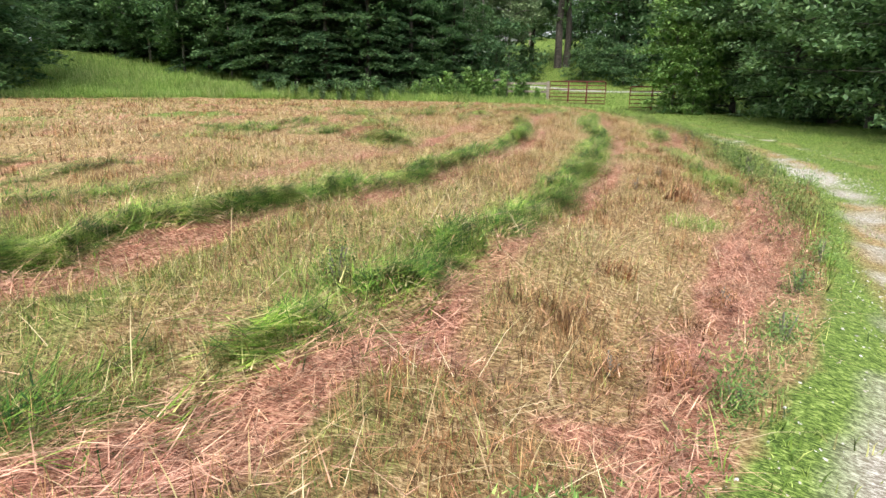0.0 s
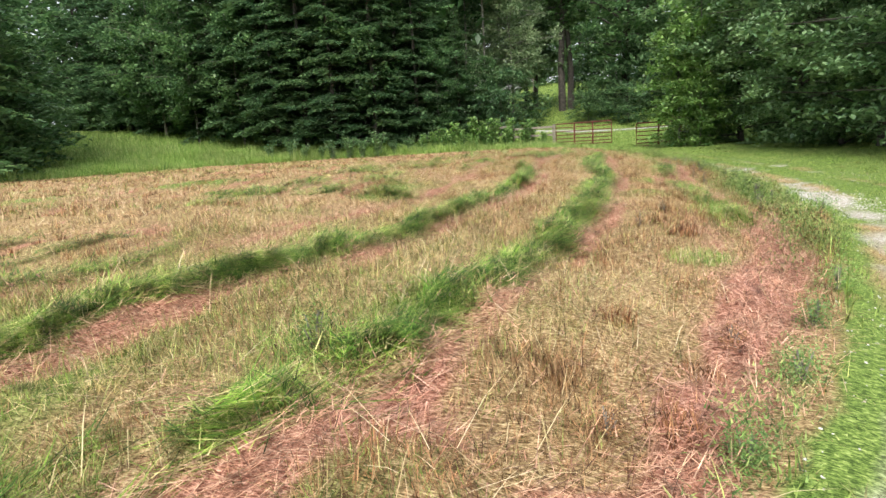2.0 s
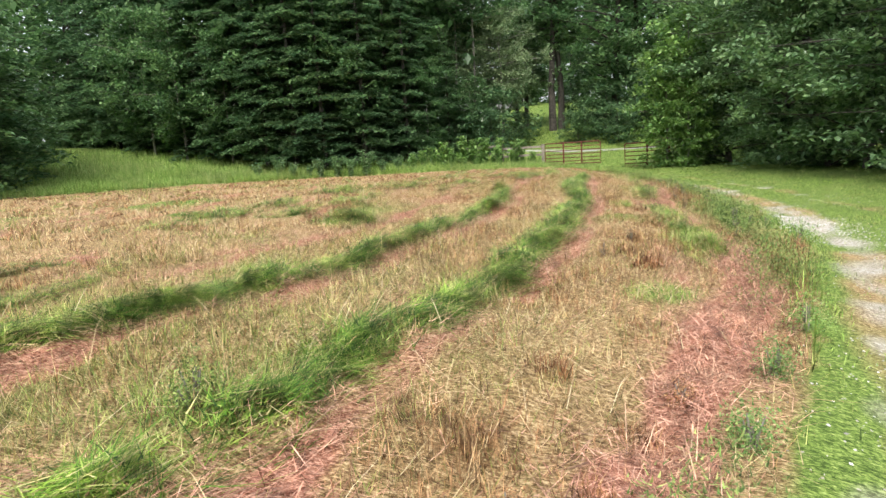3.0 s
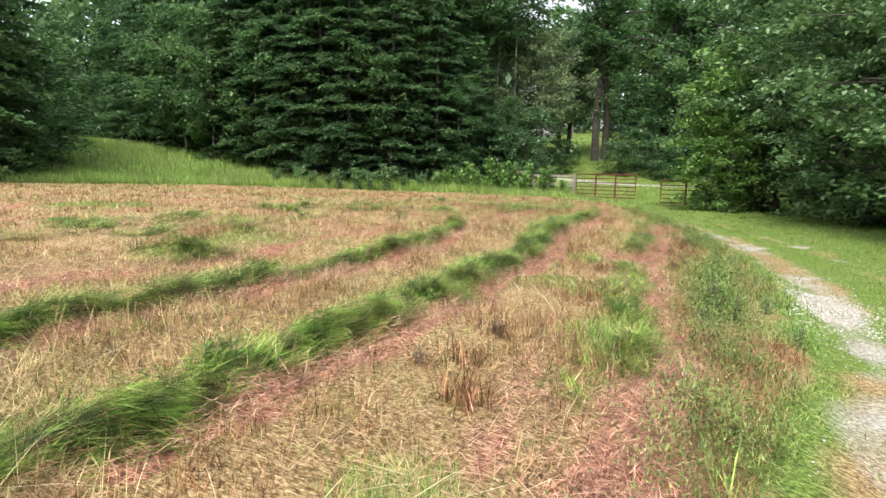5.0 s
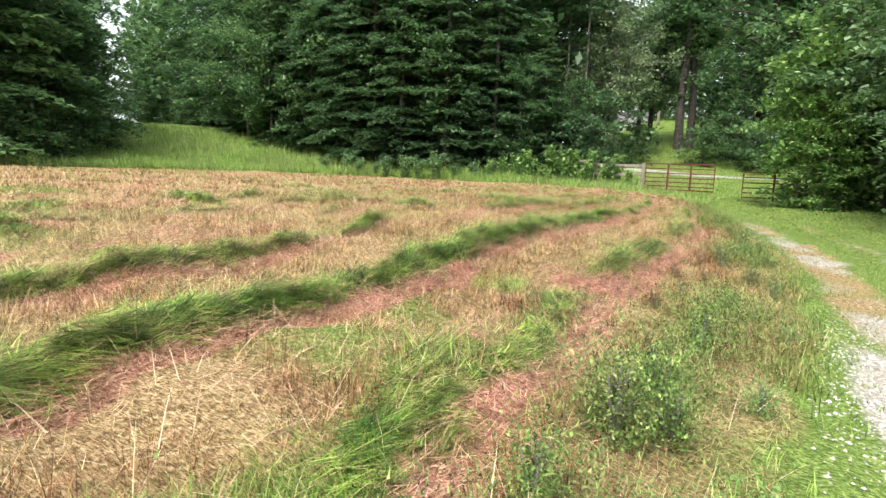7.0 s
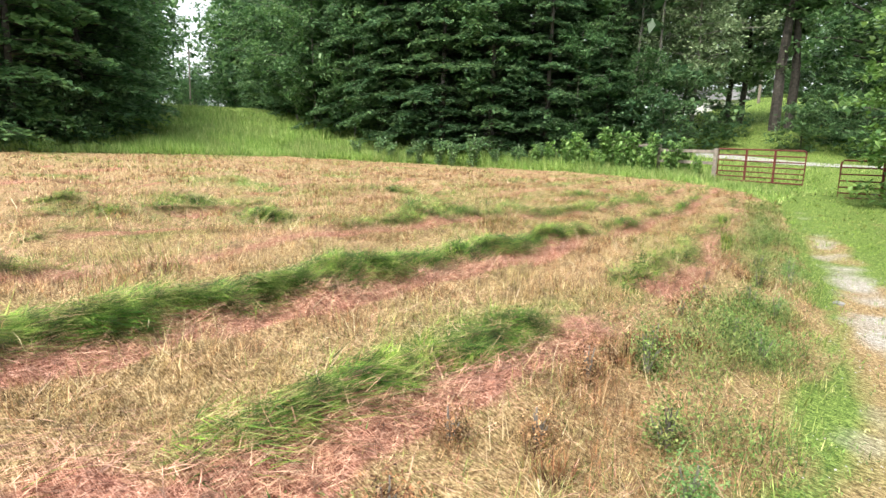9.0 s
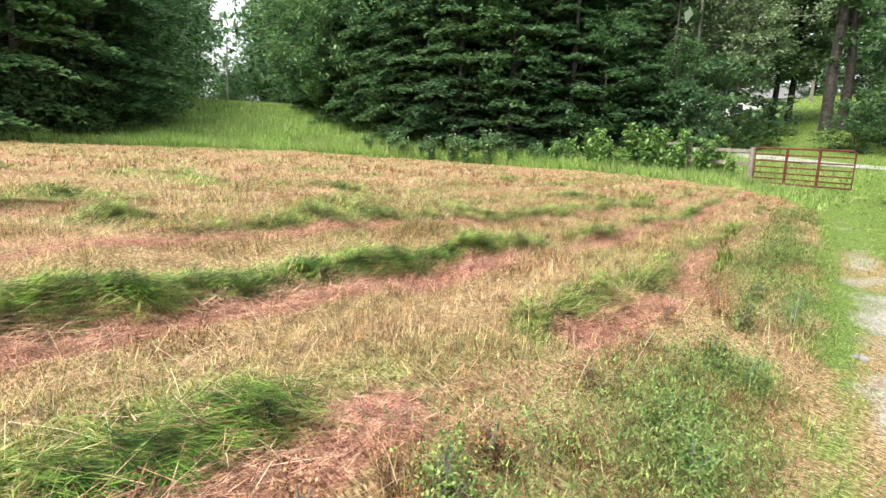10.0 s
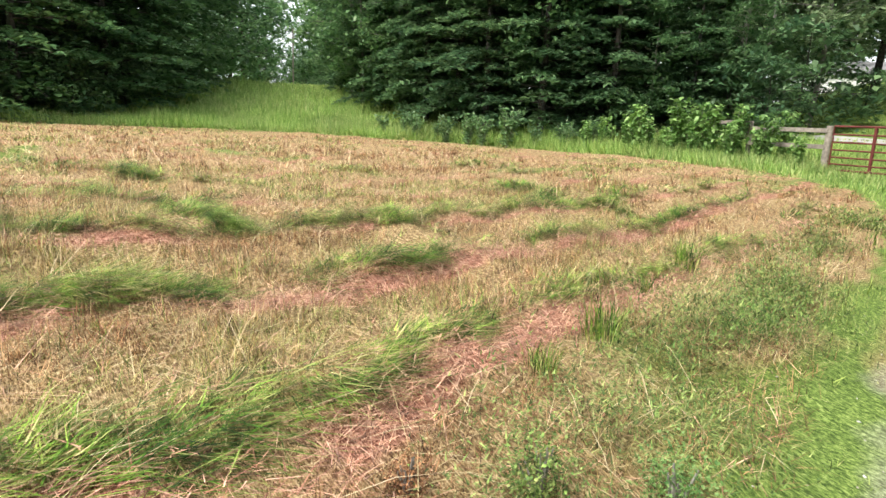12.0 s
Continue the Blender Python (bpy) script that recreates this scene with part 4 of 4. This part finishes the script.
# trees beside the drive
grove(broad_tree(9, 12, 3.7, 0.03, 0.22, 16000, LEAF_MID, BARK, "full broadleaf tree with branches down to the grass", 0.16, clump=0.34, per_limb=4, more=1.5),
      [(4.7, 35.4, 1.0), (6.4, 30.5, 0.85), (7.6, 25.2, 0.9), (9.0, 38, 1.1), (9.2, 19.0, 0.85)], "trees beside the drive")
grove(broad_tree(10, 10, 3.5, 0.02, 0.21, 15000, LEAF_MID, BARK, "rounded broadleaf tree beside the drive", 0.14, clump=0.32, per_limb=4, more=1.5),
      [(5.9, 33.0, 0.8), (7.1, 27.6, 0.75), (10.5, 28, 1.2), (8.1, 21.5, 0.8), (11.5, 22.5, 1.2), (9.6, 13.5, 0.9)], "trees beside the drive")
grove(broad_tree(11, 6.6, 1.4, 0.02, 0.19, 5200, LEAF_LIGHT, BARK_PALE, "young tree with lime green leaves at the gate", 0.06),
      [(1.6, 34.8, 1.0), (2.5, 33.6, 0.7), (2.9, 35.4, 1.3)], "young trees at the gate")


# ---- gates, fence and pole ----
def box(bm, cx, cy, cz, sx, sy, sz, bevel=0.0):
    made = bmesh.ops.create_cube(bm, size=1.0, matrix=Matrix.Translation((cx, cy, cz)) @ Matrix.Diagonal((sx, sy, sz, 1)))
    if bevel:
        edges = list({e for v in made["verts"] for e in v.link_edges})
        bmesh.ops.bevel(bm, geom=edges, offset=bevel, segments=2, affect="EDGES")
    return bm


def pipe(points, r, sides=8):
    bm = bmesh.new()
    v, f = tube(points, [r] * len(points), sides)
    vs = [bm.verts.new(p) for p in v]
    for q in f:
        bm.faces.new([vs[i] for i in q])
    return bm


def farm_gate(name, hinge, heading, length, z, label):
    """A tube gate: a bent outer tube, six rails, two flat uprights; the free end is rounded at the top."""
    root = tagged(new(name), label, "gate")
    h, b = 1.32, 0.12
    ring = [(0.0, 0, 0), (0.0, 0, h), (length - b, 0, h)]
    ring += [(length - b + b * math.sin(a), 0, h - b + b * math.cos(a)) for a in (0.4, 0.8, 1.2, 1.57)] + [(length, 0, 0), (0.0, 0, 0)]
    part("outer_tube", pipe(ring, 0.033), RED_STEEL, root)
    for k in range(1, 6):
        part("rail", pipe([(0.02, 0, h * (k / 6.0) ** 1.12), (length - 0.02, 0, h * (k / 6.0) ** 1.12)], 0.025), RED_STEEL, root)
    for f in (0.34, 0.67):
        part("upright", box(bmesh.new(), length * f, 0, h / 2, 0.075, 0.075, h + 0.02, 0.008), RED_STEEL, root)
    for zz in (0.25, 1.05):
        part("hinge", pipe([(-0.13, 0, zz), (0.0, 0, zz)], 0.015), RED_STEEL, root)
    root.matrix_basis = Matrix.Translation((hinge[0], hinge[1], z)) @ Matrix.Rotation(heading, 4, "Z")
    return root


def wood_post(name, x, y, tall, r, label):
    z = float(height(x, y))
    bm = pipe([(0, 0, -0.3), (0, 0, tall * 0.5), (0.01, 0, tall - 0.03), (0.01, 0, tall)], r, 10)
    ob = part(name, bm, WOOD, None, label)
    ob.location = (x, y, z)
    return tagged(ob, category="post")


farm_gate("farm_gate", (-5.45, 40.42), math.atan2(-0.75, 3.45), 3.55, 0.27, "red painted steel tube farm gate standing shut")
farm_gate("farm_gate", (3.2, 38.9), math.atan2(37.45 - 38.9, -0.55 - 3.2), 4.0, -0.02, "red painted steel tube farm gate standing open")
wood_post("gate_post", -5.6, 40.46, 1.4, 0.10, "weathered round wooden gate post")


def rail_fence():
    root = tagged(new("rail_fence"), "weathered two-rail wooden fence grown over by weeds", "fence")
    spots = [(-5.6, 40.46), (-8.4, 41.3), (-11.2, 42.2)]
    for x, y in spots[1:]:
        z = float(height(x, y))
        part("post", pipe([(x, y, z - 0.3), (x, y, z + 1.25)], 0.085, 8), WOOD, root)
    for (ax, ay), (bx, by) in zip(spots, spots[1:]):
        for h in (0.62, 1.12):
            za, zb = float(height(ax, ay)) + h, float(height(bx, by)) + h
            d = Vector((bx - ax, by - ay, zb - za))
            bm = box(bmesh.new(), 0, 0, 0, d.length, 0.045, 0.14, 0.01)
            bmesh.ops.transform(bm, matrix=Matrix.Translation(((ax + bx) / 2, (ay + by) / 2 - 0.11, (za + zb) / 2)) @ Matrix.Rotation(math.atan2(d.y, d.x), 4, "Z"), verts=bm.verts)
            part("rail", bm, WOOD, root)
    return root


rail_fence()


def utility_pole(x, y, tall, label):
    z = float(height(x, y))
    root = tagged(new("utility_pole"), label, "pole")
    part("shaft", pipe([(0, 0, -0.5), (0, 0, tall * 0.6), (0, 0, tall)], 0.14, 10), WOOD, root)
    part("crossarm", box(bmesh.new(), 0, 0.14, tall - 0.6, 1.8, 0.1, 0.12, 0.01), WOOD, root)
    root.location = (x, y, z)
    return root


utility_pole(-97, 66.2, 9.5, "tall wooden utility pole far down the grass avenue")
utility_pole(-12.5, 78, 8, "wooden utility pole on the lawn beyond the road")

def low_house(x, y, turn, label):
    z = float(height(x, y)) - 0.3
    root = tagged(new("low_house"), label, "house")
    part("wall", box(bmesh.new(), 0, 0, 1.5, 11, 5, 3.0, 0.02), WHITE, root)
    bm = bmesh.new()
    pts = [(-5.9, -2.9, 2.95), (5.9, -2.9, 2.95), (5.9, 2.9, 2.95), (-5.9, 2.9, 2.95), (-5.9, 0, 4.5), (5.9, 0, 4.5)]
    v = [bm.verts.new(p) for p in pts]
    for f in ((0, 1, 5, 4), (2, 3, 4, 5), (0, 4, 3), (1, 2, 5), (3, 2, 1, 0)):
        bm.faces.new([v[k] for k in f])
    part("roof", bm, ROOFMAT, root)
    for wx in (-3.8, -1.4, 1.6, 3.9):
        w = part("window", box(bmesh.new(), wx, -2.53, 1.7, 1.1, 0.08, 1.2, 0.01), WHITE, root)
        part("pane", box(bmesh.new(), wx, -2.575, 1.7, 0.95, 0.02, 1.05), GLASS, w)
    root.matrix_basis = Matrix.Translation((x, y, z)) @ Matrix.Rotation(turn, 4, "Z")
    return root


low_house(-23.5, 98, 0.25, "low white house with grey roof beyond the lawn")

# road beyond the gate
rx = np.linspace(-60, 40, 120)
mid_y = 47.2 - 0.06 * (rx + 5) + 0.0016 * (rx + 5) ** 2
rows = np.stack([np.stack([rx, mid_y + o, height(rx, mid_y + o) + 0.03], 1) for o in (-1.6, -0.8, 0, 0.8, 1.6)], 0)
rv = rows.reshape(-1, 3)
i = (np.arange(4)[:, None] * 120 + np.arange(119)[None]).ravel()
rq = np.stack([i, i + 1, i + 121, i + 120], 1)
tagged(new("road", mesh_of("road", rv, rq.ravel(), np.arange(len(rq)) * 4, np.full(len(rq), 4), ROADMAT, True)), "pale worn gravel road beyond the gate", "road", kind="structure")


# ---- plants and stones that can be told apart ----
def sapling(seed, tall, count, material, label, leaf=0.16, loose=0.09):
    """A leafy weed: a few stems, each with big leaves along it."""
    r = np.random.default_rng(seed)
    root = tagged(new("leafy_weed"), label, "weed")
    limbs, c = [], []
    for k in range(7):
        az, out = r.uniform(0, 6.28), r.uniform(0.1, 0.45) * tall * 0.6
        top = np.array([math.cos(az) * out, math.sin(az) * out, tall * r.uniform(0.55, 1.0)])
        limbs.append(([(0, 0, -0.05), top * (0.45, 0.45, 0.55), top], [0.012, 0.009, 0.004], 4))
        g = r.uniform(0.15, 1.03, count // 7)
        c.append(top[None] * g[:, None] * np.stack([g ** 0.5, g ** 0.5, np.ones_like(g)], 1) + r.normal(0, loose, (count // 7, 3)))
    c = np.concatenate(c)
    c[:, 2] = np.maximum(c[:, 2], 0.05)
    for limb in limbs:
        hang("stem", limbs_mesh("stem", [limb], BARK_PALE), root)
    hang("leaves", leaves_mesh("leaves", c, leaf, 0.4, material, r), root)
    return root


grove(sapling(21, 1.7, 620, LEAF_LIGHT, "tall light green leafy weed at the fence"),
      [(-12.2, 40.2, 1.2), (-9.6, 40.8, 1.25), (-8.6, 40.7, 1.2), (-7.4, 40.3, 1.0), (-10.2, 40.9, 1.2), (-11.0, 41.2, 1.3), (-13.6, 40.0, 0.9), (-10.6, 41.6, 0.8), (-7.2, 41.4, 1.0), (-8.8, 40.5, 0.7), (-11.3, 40.5, 0.75), (-12.9, 40.6, 0.7), (-7.5, 40.2, 0.7), (-6.2, 40.0, 0.6), (-8.4, 40.0, 0.8), (-9.9, 40.2, 0.65), (-11.6, 40.0, 0.9), (-10.8, 40.2, 0.6), (-13.3, 41.2, 0.9), (-14.2, 39.6, 0.8)], "leafy weeds along the fence")
grove(sapling(22, 1.9, 460, LEAF_MID, "tall dull green leafy weed at the wood edge"),
      [(-16.8, 37.6, 1.1), (-17.6, 36.9, 0.8), (-15.2, 39.4, 0.8), (-19.6, 36.6, 0.8), (-14.6, 40.4, 0.9), (-21.5, 36.3, 0.7), (-24, 36.2, 0.7), (-16.0, 38.6, 0.7), (-18.6, 37.0, 0.9), (-20.6, 36.9, 0.6), (-22.6, 36.5, 0.8), (-13.0, 41.0, 0.7), (-11.4, 41.3, 0.6), (-15.6, 40.0, 0.6), (-9.0, 41.2, 0.5)], "leafy weeds along the fence")


def rush_clump(seed, tall, count, label, material=SWATH, radius=0.10, flop=0.5, half=0.0028, name="rush_clump", category="rush", way=None):
    r = np.random.default_rng(seed)
    n = count
    t = r.uniform(0, 6.28, n)
    rad = radius * np.sqrt(r.random(n))
    if way is not None:
        t = way + r.normal(0, 0.75, n)
    lean = r.uniform(0.25 * flop, flop, n) if way is not None else r.uniform(0, flop, n)
    L = tall * r.uniform(0.5, 1.0, n)
    spot = r.uniform(0, 6.28, n)
    base = np.stack([rad * np.cos(spot), rad * np.sin(spot), np.full(n, -0.02)], 1)
    a = np.stack([np.cos(t), np.sin(t), np.zeros(n)], 1)
    s = np.stack([-np.sin(t), np.cos(t), np.zeros(n)], 1) * half
    mid = base + (a * np.sin(lean)[:, None] + np.array([[0, 0, 1.0]]) * np.cos(lean)[:, None]) * L[:, None] * 0.6
    tip = mid + (a * np.sin(lean + 0.4)[:, None] + np.array([[0, 0, 1.0]]) * np.cos(lean + 0.4)[:, None]) * L[:, None] * 0.4
    v = np.stack([base - s, base + s, mid + s, mid - s, tip], 1).reshape(-1, 3)
    i = np.arange(n)[:, None] * 5
    loops = (i + np.array([[0, 1, 2, 3, 3, 2, 4]])).ravel()
    me = mesh_of("rush_clump", v, loops, (np.arange(n)[:, None] * 7 + np.array([[0, 4]])).ravel(), np.tile([4, 3], n), material)
    return tagged(new(name, me), label, category)


grove(rush_clump(31, 0.42, 110, "upright dark green rush clump in the stubble"),
      [(-0.2, 21.95, 1.0), (-0.04, 21.25, 0.75), (-0.78, 23.9, 0.9), (-0.62, 23.05, 0.7)], "rush clumps at the field edge")


grove(rush_clump(32, 0.27, 1500, "lush green grass clump flopped over the hay", LUSH, 0.30, 1.5, 0.0015, "grass_clump", "grass", 0.6),
      [(0.3, 7.8, 1.1), (0.3, 8.4, 1.0), (0.34, 7.3, 1.0), (0.14, 7.5, 0.9), (0.2, 8.1, 1.0), (0.3, 8.95, 0.8), (-0.15, 5.0, 0.8), (-1.95, 2.9, 0.8), (-1.75, 3.2, 0.8), (-2.2, 2.5, 0.8), (-2.6, 1.3, 0.9), (-0.55, 11.6, 0.8)], "grass clumps beside the hay strips")
grove(rush_clump(33, 0.26, 260, "dead brown grass tuft in the stubble", BROWN, 0.14, 1.2, 0.0025, "dry_grass_tuft", "dry grass"),
      [(0.68, 17.4, 0.8), (-0.22, 5.9, 1.1), (-0.42, 6.4, 1.0), (0.64, 15.8, 1.0), (-0.5, 2.35, 0.9), (-0.35, 2.9, 0.8), (-1.0, 2.6, 0.9), (-0.75, 3.3, 0.8), (0.9, 16.6, 1.0), (-0.05, 9.0, 0.9), (-0.2, 11.2, 0.9), (1.0, 14.2, 1.0), (0.95, 12.6, 1.0),
       (0.85, 18.6, 1.0), (0.6, 19.6, 0.9), (0.75, 11.4, 0.9)], "dead tufts in the stubble")
grove(sapling(23, 0.46, 1500, WEED, "leafy green weed growing between field and drive", 0.021, 0.08),
      [(1.02, 9.6, 1.0), (1.08, 10.4, 0.9), (0.92, 8.8, 0.8), (1.25, 9.9, 0.8), (1.2, 13.0, 0.9), (0.86, 15.8, 0.8), (1.26, 17.2, 0.8), (1.05, 17.3, 0.7), (0.95, 18.4, 0.7), (1.15, 11.6, 0.9), (1.3, 15.0, 0.8), (-2.1, 2.4, 0.6), (0.55, 20.6, 0.7), (0.8, 19.4, 0.7)],
      "weeds between field and drive")
grove(sapling(25, 0.30, 1400, BROWN, "dead reddish brown leafy weed beside the hay", 0.015, 0.06),
      [(0.72, 13.4, 1.0), (0.82, 14.4, 0.9), (0.66, 15.3, 1.0), (0.78, 16.2, 0.9), (0.6, 17.3, 0.9), (0.5, 18.3, 0.8), (0.62, 12.5, 0.9), (0.35, 19.0, 0.7), (0.3, 20.2, 0.7), (0.55, 14.0, 0.8), (-0.15, 3.3, 0.6), (-0.75, 2.2, 0.6), (-0.6, 6.2, 0.7), (-0.35, 6.9, 0.7)], "dead weeds beside the hay")
grove(sapling(24, 0.30, 1500, LEAF_LIGHT, "low lime green weed at the edge of the drive", 0.017, 0.075),
      [(1.7, 9.0, 1.0), (1.62, 10.6, 0.8), (1.75, 12.6, 0.8), (1.55, 14.6, 0.9), (1.35, 17.0, 1.0), (1.2, 18.3, 0.9), (1.0, 20.2, 1.0), (0.85, 21.0, 0.9), (0.1, 3.0, 0.7), (0.35, 3.8, 0.7), (0.75, 4.8, 0.8), (-0.25, 2.2, 0.6)], "lime green weeds at the edge of the drive")


def stone_thing(name, x, y, sx, sy, sz, seed, label):
    bm = bmesh.new()
    bmesh.ops.create_icosphere(bm, subdivisions=2, radius=1.0)
    r = random.Random(seed)
    for v in bm.verts:
        k = 1 + r.uniform(-0.16, 0.16)
        v.co = Vector((v.co.x * sx * k, v.co.y * sy * k, max(-0.4, v.co.z * k) * sz))
    ob = part(name, bm, ROCK, None, label)
    ob.location = (x, y, float(height(x, y)) + sz * 0.3)
    return tagged(ob, category="stone")


stone_thing("stone", 1.55, 19.92, 0.06, 0.045, 0.03, 3, "flat pale grey stone lying on the drive")
